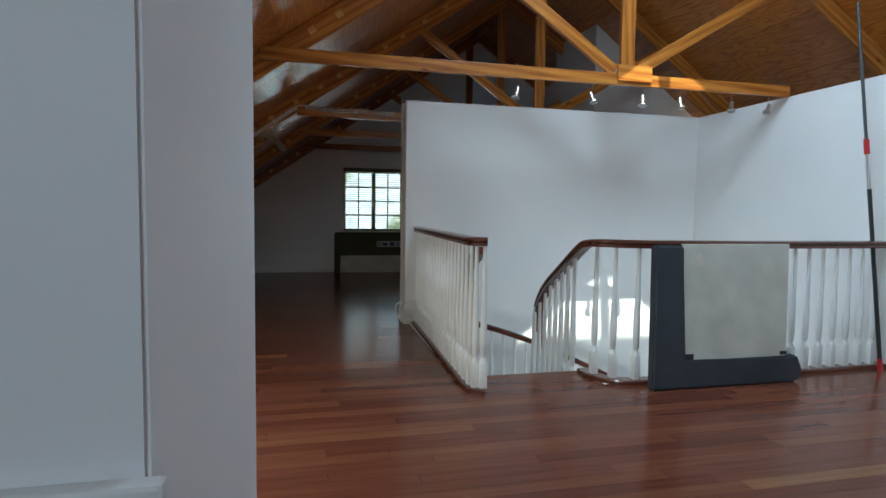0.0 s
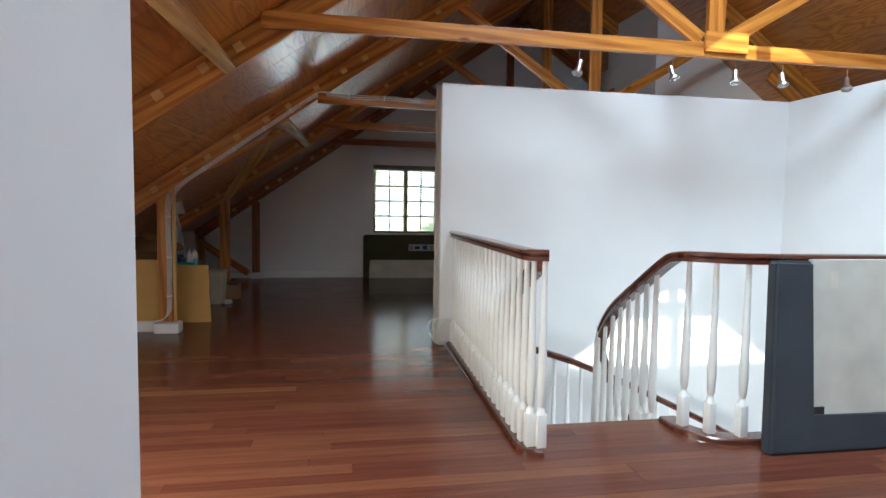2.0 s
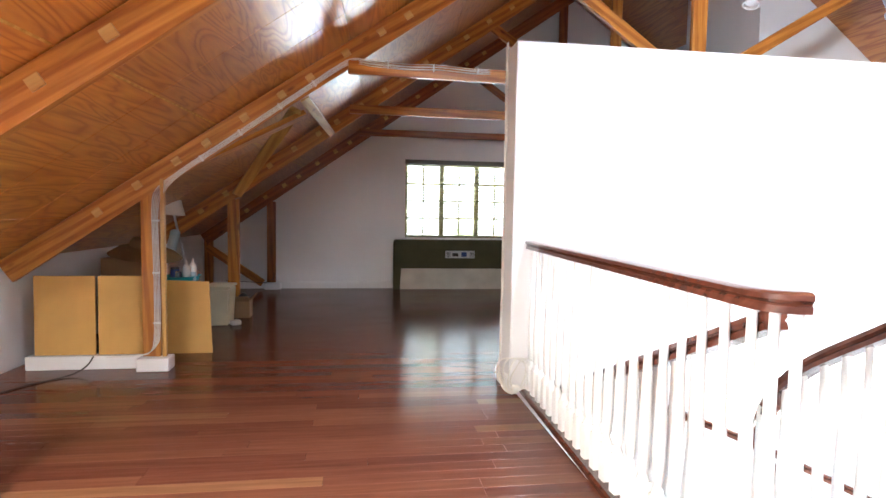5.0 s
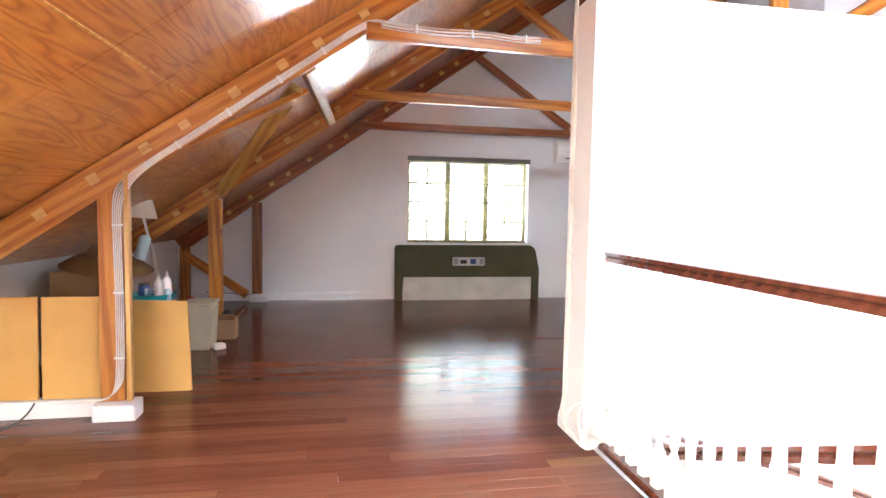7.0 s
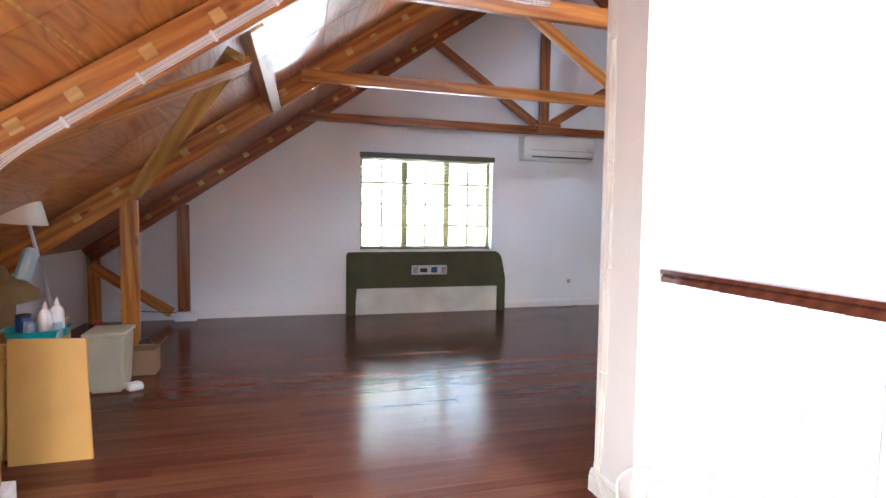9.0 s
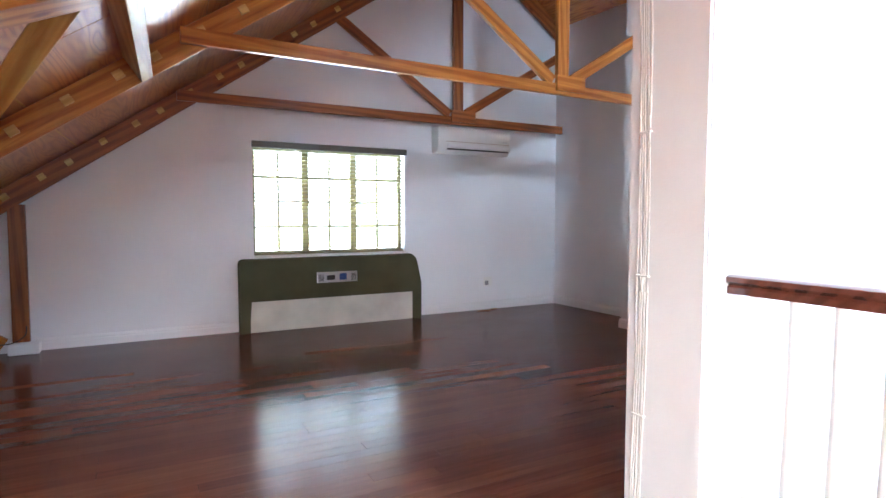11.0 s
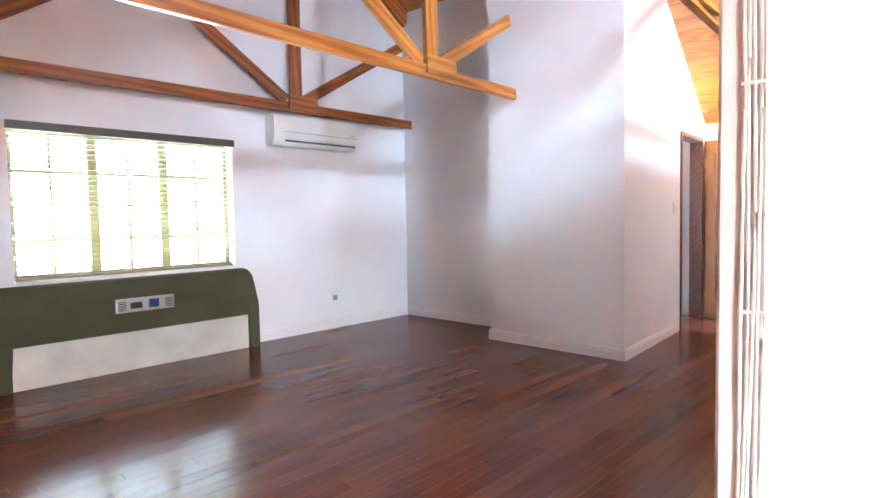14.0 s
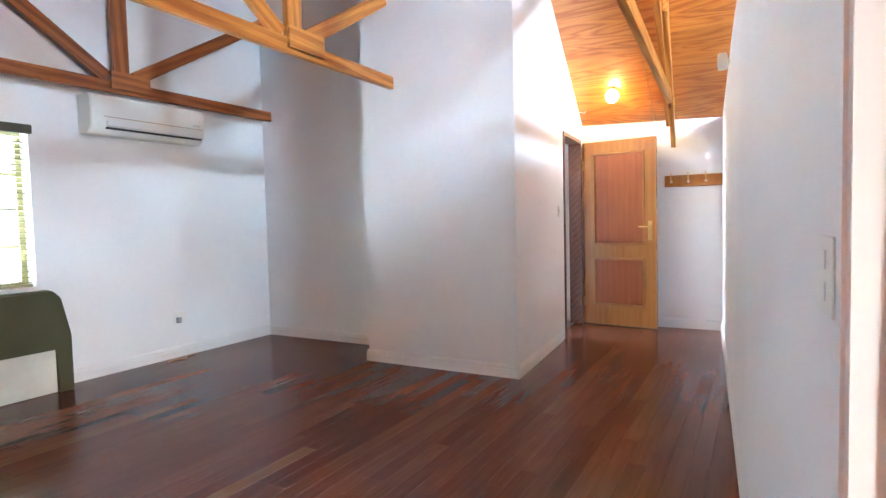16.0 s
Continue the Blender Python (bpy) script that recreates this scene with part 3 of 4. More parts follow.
def venetian_blind():
    t = thing("venetian_blind", ((WX0 + WX1) / 2, GABLE_N + 0.03, WZ1), "open wooden venetian blind hanging before the window", "blind")
    part("head_rail", box(WX0 - 0.01, WX1 + 0.01, GABLE_N - 0.045, GABLE_N - 0.002, WZ1 - 0.03, WZ1 + 0.035, 0.005), DARK_OLIVE, t, "dark olive head rail")
    n = 27
    data = None
    for k in range(n):
        m = pose((WX0 + WX1) / 2, GABLE_N + 0.045, WZ0 + 0.05 + (WZ1 - WZ0 - 0.1) * k / (n - 1), -5, 0, 0.25 * math.sin(5 * k))
        if data is None:
            data = part("slat", box(WX0 / 2 - WX1 / 2 + 0.012, WX1 / 2 - WX0 / 2 - 0.012, -0.024, 0.024, -0.0035, 0.0035), SLAT, t, "", m).data
        else:
            put(new("slat", data), t, m)
    for x in (WX0 + 0.12, LIGHT_X[1], LIGHT_X[2], WX1 - 0.12):
        for dy in (0.019, 0.0695):
            part("ladder_cord", box(x - 0.002, x + 0.002, GABLE_N + dy, GABLE_N + dy + 0.0015, WZ0 + 0.03, WZ1 - 0.03), OLIVE_PAINT, t)
    part("bottom_rail", box(WX0 + 0.012, WX1 - 0.012, GABLE_N + 0.022, GABLE_N + 0.068, WZ0 + 0.022, WZ0 + 0.04, 0.003), SLAT, t)
    return t


venetian_blind()


# ---- headboards ----
def upholstered(outline, depth, bevel=0.02):
    """A padded slab from an outline in x and z, standing from y 0 to depth."""
    own = bmesh.new()
    a = [own.verts.new((x, 0, z)) for x, z in outline]
    b = [own.verts.new((x, depth, z)) for x, z in outline]
    own.faces.new(a)
    own.faces.new(b[::-1])
    n = len(outline)
    for i in range(n):
        own.faces.new((a[i], b[i], b[(i + 1) % n], a[(i + 1) % n]))
    bmesh.ops.bevel(own, geom=own.edges[:], offset=bevel, segments=3, affect="EDGES")
    return own


def olive_headboard():
    t = thing("headboard", (1.9, 11.56, 0), "olive green upholstered bed headboard standing against the wall", "headboard")
    m = pose(0, 11.5, 0)
    shape = [(0.89, 0.0), (0.995, 0.0), (0.995, 0.335), (2.815, 0.335), (2.815, 0.0), (2.92, 0.0), (2.92, 0.42), (2.86, 0.70), (2.80, 0.76), (0.91, 0.755), (0.89, 0.73)]
    part("upholstered_frame", upholstered(shape, 0.10, 0.012), OLIVE, t, "", m, True)
    part("backing_panel", box(0.998, 2.812, 0.03, 0.05, 0.004, 0.333), LINEN, t, "plain off-white backing panel", m)
    p = part("control_panel", box(1.675, 2.125, -0.012, 0.02, 0.482, 0.595, 0.005), STEEL, t, "inset silver radio and switch panel", m)
    part("dial_window", box(1.78, 1.87, -0.016, -0.0125, 0.51, 0.56, 0.002), BLACK, p, "", m)
    part("dial_window", box(1.92, 2.0, -0.016, -0.0125, 0.505, 0.575, 0.002), BLUE, p, "", m)
    for k in range(6):
        for x in (1.69, 2.05):
            part("grille_slit", box(x, x + 0.06, -0.015, -0.0125, 0.50 + 0.013 * k, 0.506 + 0.013 * k), BLACK, p, "", m)
    return t


def slate_headboard():
    t = thing("headboard", (3.25, 4.2, 0), "slate grey headboard on its end leaning against the balustrade", "headboard")
    m = pose(0, 4.10, 0.002, -1.5, 0, 0)
    shape = [(2.655, 0.0), (3.80, 0.0), (3.862, 0.03), (3.862, 0.10), (3.82, 0.19), (2.885, 0.185), (2.875, 0.975), (2.66, 0.98)]
    part("upholstered_frame", upholstered(shape, 0.075, 0.014), GREY_CLOTH, t, "", m, True)
    part("backing_panel", box(2.88, 3.735, 0.022, 0.05, 0.188, 0.985, 0.003), LINEN, t, "plain off-white backing panel", m)
    part("stain", box(2.985, 3.03, 0.0195, 0.0215, 0.84, 0.925), SHADE, t, "faded paper sticker", m)
    part("corner_bracket", box(2.89, 2.97, 0.01, 0.0215, 0.195, 0.235, 0.003), BLACK, t, "black corner bracket", m)
    part("corner_bracket", box(3.68, 3.73, 0.012, 0.0215, 0.20, 0.225, 0.002), BLACK, t, "black corner bracket", m)
    return t


olive_headboard()
slate_headboard()


# ---- balustrades and stairs ----
RAIL = [(-0.036, -0.055), (0.036, -0.055), (0.036, -0.036), (0.03, -0.03), (0.042, -0.02), (0.042, -0.006), (0.028, 0.0), (-0.028, 0.0), (-0.042, -0.006), (-0.042, -0.02), (-0.03, -0.03), (-0.036, -0.036)]


def baluster_bm(h, block=0.17):
    bm = box(-0.024, 0.024, -0.024, 0.024, 0, block, 0.004)
    prof = [(0.024, block - 0.002), (0.019, block + 0.018), (0.013, block + 0.03), (0.013, block + 0.038), (0.019, block + 0.05), (0.0235, block + 0.14), (0.0225, block + 0.26), (0.016, max(h - 0.28, block + 0.36)), (0.0135, h - 0.02), (0.0135, h)]
    return lathe(prof, 10, bm)


BAL_DATA = {}


def baluster(parent, x, y, z0, z1):
    key = round(z1 - z0, 2)
    m = pose(x, y, z0, 0, 0, 7 * ((x * 13 + y * 7) % 1))
    if key not in BAL_DATA:
        BAL_DATA[key] = part("baluster", baluster_bm(key), BALUSTER, parent, "", m, True).data
    else:
        put(new("baluster", BAL_DATA[key]), parent, m)


def curb(path):
    return sweep(path, [(-0.055, 0), (0.055, 0), (0.055, 0.024), (0.045, 0.032), (-0.045, 0.032), (-0.055, 0.024)])


west_rail = thing("balustrade", (1.495, 5.5, 0), "white turned balusters under a dark polished handrail beside the stairwell", "balustrade", "stair balustrades")
wr = [Vector((1.525, STUB_Y0 - 0.004, 1.02)), Vector((1.505, 5.8, 1.02)), Vector((1.482, 4.9, 1.02))] + spline([(1.470, 4.50, 1.02), (1.468, 4.38, 1.02), (1.487, 4.325, 1.02), (1.545, 4.302, 1.02)], 6)
part("handrail", sweep(wr, RAIL), DARK_RAIL, west_rail, "dark polished wooden handrail", None, True)
part("kerb", curb([Vector((p.x, p.y, 0.0)) for p in wr]), DARK_RAIL, west_rail, "dark wooden kerb under the balusters")
for k in range(19):
    y = 6.57 - 0.114 * k
    baluster(west_rail, 1.468 + 0.026 * (y - 4.45), y, 0.03, 0.97)
for x, y in ((1.470, 4.405), (1.482, 4.335), (1.53, 4.31)):
    baluster(west_rail, x, y, 0.03, 0.97)

east_rail = thing("balustrade", (3.6, 4.3, 0), "white turned balusters under a dark handrail sweeping down the stairs", "balustrade", "stair balustrades")
inner = spline([(3.05, 5.70, -0.75), (2.75, 5.78, -0.32), (2.53, 5.68, 0.06), (2.40, 5.46, 0.34), (2.362, 5.22, 0.575), (2.358, 4.86, 0.805), (2.368, 4.60, 0.968), (2.388, 4.52, 0.998), (2.43, 4.41, 1.005), (2.55, 4.315, 1.005), (2.74, 4.285, 1.003)], 6)
er = inner + [Vector((3.6, 4.30, 1.0)), Vector((RIGHT_X - 0.004, 4.32, 1.0))]
part("handrail", sweep(er, RAIL), DARK_RAIL, east_rail, "dark polished handrail bending down the stairs", None, True)
part("kerb", curb(spline([(2.415, 4.62, 0), (2.42, 4.46, 0), (2.50, 4.345, 0), (2.62, 4.295, 0), (2.8, 4.29, 0)], 6) + [Vector((3.6, 4.30, 0)), Vector((RIGHT_X - 0.004, 4.32, 0))]), DARK_RAIL, east_rail, "dark wooden kerb under the balusters")
x = 2.80
while x < RIGHT_X - 0.05:
    baluster(east_rail, x, 4.29 + 0.03 * (x - 2.8) / 2, 0.03, 0.95)
    x += 0.128
for x, y in ((2.42, 4.48), (2.50, 4.36), (2.64, 4.295)):
    baluster(east_rail, x, y, 0.03, 0.95)
STEP_N = 13


def step_at(i):
    """Plan quad and top of each step: four straight, five winders, then straight to the east."""
    z = -0.178 * (i + 1)
    yb = 4.66 + 0.25 * i
    if i < 4:
        return [(1.47, yb), (2.40, yb), (2.40, yb + 0.27), (1.47, yb + 0.27)], z
    if i < 8:
        a0, a1 = radians(180 - 22.5 * (i - 4)), radians(180 - 22.5 * (i - 3) - 2)
        c = (2.42, 5.68)
        p = lambda a, r: (max(1.47, min(c[0] + r * math.cos(a), 4.0)), min(c[1] + r * math.sin(a), STUB_Y0 - 0.004))
        return [p(a0, 0.05), p(a0, 1.1), p((a0 + a1) / 2, 1.25), p(a1, 1.1), p(a1, 0.05)], z
    xb = 2.42 + 0.25 * (i - 8)
    return [(xb, 5.72), (xb + 0.27, 5.72), (xb + 0.27, STUB_Y0 - 0.004), (xb, STUB_Y0 - 0.004)], z


stairs = thing("staircase", (1.95, 4.8, -2.9), "winding staircase with dark wooden treads going down", "staircase", kind="structure")
for i in range(STEP_N):
    q, z = step_at(i)
    part("tread", prism(q, z - 0.035, z), DARK_RAIL, stairs)
    part("riser", prism(q, z - 0.18, z - 0.036), TRIM, stairs, "white painted riser")
for k in range(8):
    y = 4.70 + 0.105 * k
    zs = -0.178 * (int((y - 4.66) / 0.25) + 1)
    zr = 0.968 - 0.645 * (y - 4.6)
    baluster(east_rail, 2.36, y, zs, zr - 0.03)
for k, (x, y, zr) in enumerate(((2.385, 5.52, 0.30), (2.47, 5.63, 0.14), (2.58, 5.70, -0.08), (2.70, 5.735, -0.28), (2.84, 5.71, -0.46))):
    baluster(east_rail, x, y, -0.9 - 0.1 * k, zr - 0.03)

outer = thing("stair_rail", (1.6, 5.4, -0.8), "dark handrail on white balusters along the stairwell wall", "balustrade", "stair balustrades")
orp = [Vector((1.525, 4.40, 0.955)), Vector((1.54, 5.2, 0.60)), Vector((1.56, 6.0, 0.26))] + spline([(1.57, 6.2, 0.21), (1.64, 6.37, 0.17), (1.8, 6.43, 0.12), (2.15, 6.43, 0.035), (2.8, 6.43, -0.19), (3.68, 6.43, -0.60), (4.5, 6.43, -1.02)], 5)
part("handrail", sweep(orp, RAIL), DARK_RAIL, outer, "dark polished sloping handrail", None, True)
for k in range(17):
    x = 1.66 + 0.128 * k
    zr = float(np.interp(x, (1.64, 2.15, 2.8, 3.68, 4.5), (0.17, 0.035, -0.19, -0.6, -1.02)))
    baluster(outer, x, 6.43, zr - 0.95 - 0.04, zr - 0.04)
for k in range(12):
    y = 4.75 + 0.128 * k
    zr = float(np.interp(y, (4.4, 5.2, 6.0, 6.2), (0.955, 0.60, 0.26, 0.21)))
    baluster(outer, 1.53 + 0.03 * (y - 4.75), y, zr - 0.95 - 0.02, zr - 0.05)


# ---- passage: door, hooks, lamp ----
DARK_GREY = plain("dark_grey_tube", (0.07, 0.075, 0.08), 0.35)
PALE_BLUE = plain("pale_blue_paper", (0.45, 0.6, 0.66), 0.7)
def panelled_door():
    t = thing("door_1", (DX1, part_y(DX1), 0), "open pine door with two red-brown panels and brass handle", "door", kind="structure")
    a, b = Vector((6.93, part_y(6.9) - 0.02, 0)), Vector((6.84, 7.955, 0))
    way = (b - a).normalized()
    m = Matrix((way, Vector((-way.y, way.x, 0)), Vector((0, 0, 1)))).transposed().to_4x4()
    m.translation = a + Vector((0, 0, 0.008))
    w, h = (b - a).length, 2.0
    leaf = bmesh.new()
    for x0, x1, z0, z1 in ((0, 0.115, 0, h), (w - 0.115, w, 0, h), (0.115, w - 0.115, 0, 0.21), (0.115, w - 0.115, 0.74, 0.87), (0.115, w - 0.115, h - 0.12, h)):
        box(x0, x1, -0.02, 0.02, z0, z1, 0, leaf)
    part("door_leaf", leaf, DOOR_WOOD, t, "", m)
    for z0, z1 in ((0.21, 0.74), (0.87, h - 0.12)):
        p = part("door_panel", box(0.14, w - 0.14, -0.014, 0.014, z0 + 0.025, z1 - 0.025, 0.008), PANEL_WOOD, t, "red-brown raised panel", m)
        for q in ((0.115, w - 0.115, z0, z0 + 0.025), (0.115, w - 0.115, z1 - 0.025, z1), (0.115, 0.14, z0 + 0.025, z1 - 0.025), (w - 0.14, w - 0.115, z0 + 0.025, z1 - 0.025)):
            part("moulding", box(q[0], q[1], -0.024, 0.024, q[2], q[3], 0.006), DOOR_WOOD, p, "", m)
    for s in (-1, 1):
        hd = part("door_handle", box(w - 0.082, w - 0.038, s * 0.021 - 0.003, s * 0.021 + 0.003, 0.93, 1.13, 0.002), BRASS, t, "brass lever handle on a plate", m)
        part("lever", tube([(w - 0.06, s * 0.02, 1.07), (w - 0.06, s * 0.06, 1.07), (w - 0.10, s * 0.065, 1.07), (w - 0.17, s * 0.062, 1.072)], 0.008), BRASS, hd, "", m, True)
    for z in (0.25, 1.75):
        part("hinge", box(-0.012, 0.02, -0.026, -0.018, z - 0.05, z + 0.05, 0.003), BRASS, t, "", m)
    return t


panelled_door()
frame_thing = thing("door_frame", (DX0, part_y(DX0), 0), "dark-stained wooden door frame in the white partition", "door frame", kind="structure")
for x0, x1, z0, z1 in ((DX0, DX0 + 0.04, 0, DZ - 0.04), (DX1 - 0.04, DX1, 0, DZ - 0.04), (DX0, DX1, DZ - 0.04, DZ - 0.002)):
    part("jamb", prism([(x0 + 0.001, part_y(x0) - 0.012), (x1 - 0.001, part_y(x1) - 0.012), (x1 - 0.001, part_y(x1) + 0.128), (x0 + 0.001, part_y(x0) + 0.128)], z0, z1), DARK_WOOD, frame_thing)
tagged(link("floor_tiles", box(5.2, END_X, 8.84, GABLE_N, -0.02, 0.002), TILE), "grey tiled floor of the small room", "floor", kind="structure")
cup = thing("cupboard", (6.85, 9.6, 0), "yellow pine cupboard over a white base in the small room", "cupboard")
part("base", box(6.6, END_X - 0.01, 9.05, 10.6, 0.12, 1.02, 0.005), TRIM, cup, "white base cabinet")
part("plinth", box(6.64, END_X - 0.01, 9.05, 10.6, 0.003, 0.119), BLACK, cup, "dark recessed plinth")
part("worktop", box(6.57, END_X - 0.01, 9.03, 10.62, 1.021, 1.06, 0.005), BLACK, cup, "dark worktop")
part("upper_cupboard", box(6.7, END_X - 0.01, 9.05, 10.6, 1.061, 2.05, 0.005), DOOR_WOOD, cup, "yellow pine upper doors")

rack = thing("coat_rack", (END_X - 0.012, 7.62, 1.55), "brown wooden coat rack with pegs on the wall", "coat rack")
part("board", box(END_X - 0.022, END_X - 0.0005, 7.25, 7.90, 1.485, 1.605, 0.006), DOOR_WOOD, rack)
for k in range(4):
    y = 7.83 - 0.165 * k
    hk = part("hook", tube([(END_X - 0.02, y, 1.55), (END_X - 0.06, y, 1.545), (END_X - 0.085, y, 1.57), (END_X - 0.085, y, 1.63)], 0.006), BRASS, rack, "brass hook", None, True)
    part("knob", lathe([(0.004, -0.012), (0.014, -0.006), (0.015, 0.004), (0.006, 0.012)], 10), SHADE, hk, "", pose(END_X - 0.055, y, 1.535))

wire = thing("wire_hook", (6.71, part_y(6.71), 2.31), "small bent wire hook high on the partition", "hook")
part("wire", tube([(6.70, part_y(6.70) + 0.002, 2.31), (6.70, part_y(6.70) - 0.05, 2.312), (6.715, part_y(6.71) - 0.085, 2.30), (6.72, part_y(6.72) - 0.10, 2.325)], 0.004), STEEL, wire, "", None, True)

# globe lamp on the sloping ceiling
LX, LY = 6.62, 8.34
lz = ply_z(LX, LY)
lamp_thing = thing("ceiling_lamp", (LX, LY, lz), "lit round glass ceiling lamp on the plywood slope", "lamp")
gm, gt, gb = material("lit_glass", (1.0, 0.8, 0.45), 0.4)
gb.inputs["Emission Color"].default_value = (1.0, 0.62, 0.2, 1)
gb.inputs["Emission Strength"].default_value = 1.8
part("base_plate", lathe([(0.05, -0.02), (0.055, -0.012), (0.055, 0.0)], 16), BRASS, lamp_thing, "", pose(LX, LY, lz - 0.004, 0, 35, 0))
globe = part("globe", lathe([(0.02, -0.135), (0.05, -0.12), (0.066, -0.085), (0.066, -0.06), (0.05, -0.03), (0.035, -0.021)], 16), gm, lamp_thing, "glowing glass globe", pose(LX, LY, lz - 0.004, 0, 35, 0), True)
globe.visible_shadow = False
bulb = new("bulb", bpy.data.lights.new("bulb", "POINT"))
bulb.data.energy, bulb.data.color, bulb.data.shadow_soft_size = 0.5, (1.0, 0.66, 0.28), 0.05
bulb.matrix_world = Matrix.Translation((LX - 0.05, LY, lz - 0.09))

# sensor and switches on the wall's long face
PX, PY = 5.0, back_y(5.0)
pir = thing("alarm_sensor", (PX, PY, 2.2), "small white alarm sensor high on the wall", "sensor")
part("body", box(PX - 0.04, PX + 0.04, PY + 0.014, PY + 0.075, 2.18, 2.29, 0.018), WHITE_PLASTIC, pir, "", None, True)
part("bracket", box(PX - 0.015, PX + 0.015, PY - 0.002, PY + 0.015, 2.21, 2.25), WHITE_PLASTIC, pir)
sw = thing("light_switch", (1.485, back_y(1.485), 1.1), "white double switch plate on the wall's long face", "light switch")
sm = Matrix.Translation((1.485, back_y(1.485), 1.12)) @ pose(0, 0, 0, 0, 0, 4.3)
part("plate", box(-0.05, 0.05, 0.0003, 0.004, -0.05, 0.05, 0.0015), WHITE_PLASTIC, sw, "", sm)
for z in (-0.02, 0.02):
    part("rocker", box(-0.012, 0.012, 0.0042, 0.006, z - 0.012, z + 0.012, 0.001), TRIM, sw, "", sm)
sw2 = thing("light_switch", (5.85, part_y(5.85), 1.25), "small white switch plate on the partition", "light switch")
part("plate", box(5.82, 5.89, part_y(5.85) - 0.012, part_y(5.85) - 0.002, 1.2, 1.31, 0.003), WHITE_PLASTIC, sw2)
part("rocker", box(5.84, 5.87, part_y(5.85) - 0.018, part_y(5.85) - 0.0125, 1.235, 1.275, 0.002), TRIM, sw2)
so = thing("wall_socket", (3.955, GABLE_N, 0.36), "white wall socket with a plug pushed in", "socket")
part("plate", box(3.895, 4.015, GABLE_N - 0.011, GABLE_N - 0.0005, 0.305, 0.415, 0.003), WHITE_PLASTIC, so)
part("plug", box(3.905, 3.945, GABLE_N - 0.045, GABLE_N - 0.0115, 0.315, 0.37, 0.008), TILE, so, "grey plug")
cord = thing("power_cord", (3.8, 11.6, 0), "loose brown flex lying by the wall", "cable")
part("flex", tube([(3.72, 11.56, 0.006), (3.82, 11.60, 0.006), (3.9, 11.55, 0.006), (3.95, 11.62, 0.008), (4.06, 11.64, 0.006)], 0.006), CARD, cord, "", None, True)


def air_conditioner():
    t = thing("air_conditioner", (3.7, GABLE_N, 1.96), "white split air conditioner unit high on the gable wall", "air conditioner")
    x0, x1 = 3.145, 4.165
    own = bmesh.new()
    prof = [(0.0005, 1.945), (0.13, 1.945), (0.175, 1.985), (0.19, 2.05), (0.19, 2.21), (0.165, 2.248), (0.0005, 2.253)]
    a = [own.verts.new((x0, GABLE_N - d, z)) for d, z in prof]
    b = [own.verts.new((x1, GABLE_N - d, z)) for d, z in prof]
    own.faces.new(a)
    own.faces.new(b[::-1])
    for i in range(len(prof)):
        j = (i + 1) % len(prof)
        own.faces.new((a[i], b[i], b[j], a[j]))
    bmesh.ops.bevel(own, geom=own.edges[:], offset=0.008, segments=2, affect="EDGES")
    part("casing", own, WHITE_PLASTIC, t, "", None, True)
    part("outlet_slot", box(x0 + 0.12, x1 - 0.03, GABLE_N - 0.182, GABLE_N - 0.165, 1.982, 1.998), BLACK, t, "dark air outlet")
    part("flap", box(x0 + 0.12, x1 - 0.03, GABLE_N - 0.196, GABLE_N - 0.186, 2.008, 2.05, 0.003), TRIM, t)
    part("front_seam", box(x0 + 0.10, x1 - 0.02, GABLE_N - 0.1925, GABLE_N - 0.1895, 2.075, 2.079), CARD, t)
    part("display", box(x1 - 0.12, x1 - 0.05, GABLE_N - 0.193, GABLE_N - 0.1895, 2.10, 2.112), STEEL, t)
    return t


air_conditioner()


# ---- spot lamps, pole ----
def spot(x, y, tilt, turn):
    t = thing("spotlight", (x, y, 2.285), "small silver spotlight hanging on a thin rod", "spotlight", "hanging spotlights")
    part("rod", tube([(x, y, 2.286), (x, y, 2.25), (x, y, 2.205)], 0.003, None, 6, 2), STEEL, t)
    m = pose(x, y, 2.185, tilt, 0, turn)
    part("head", lathe([(0.012, 0.05), (0.018, 0.045), (0.019, -0.02), (0.034, -0.035), (0.036, -0.052), (0.03, -0.052), (0.026, -0.04)], 14), STEEL, t, "", m, True)
    return t


for x, tilt, turn in ((2.12, 20, 120), (2.81, 22, 200), (3.30, 20, 150), (3.68, 18, 170), (4.22, 25, 140), (4.62, 35, 120)):
    spot(x, Y1 - 0.05, tilt, turn)
pole = thing("extension_pole", (4.80, 4.36, 0), "black and steel painter's pole with a red collar leaning upright", "pole")
p0, p1 = Vector((4.745, 4.245, 0.0)), Vector((4.60, 4.50, 2.86))
at = lambda s: p0.lerp(p1, s)
part("lower_tube", tube([at(0), at(0.49)], 0.015, None, 10, 1), BLACK, pole, "black lower tube", None, True)
part("middle_tube", tube([at(0.49), at(0.59)], 0.013, None, 10, 1), STEEL, pole, "bright steel middle tube", None, True)
part("upper_tube", tube([at(0.62), at(1.0)], 0.012, None, 10, 1), DARK_GREY, pole, "dark grey upper tube", None, True)
part("collar", tube([at(0.585), at(0.625)], 0.02, None, 10, 1), RED, pole, "red locking collar", None, True)
part("foot_cap", tube([at(0.0), at(0.03)], 0.018, None, 10, 1), RED, pole, "red end cap", None, True)

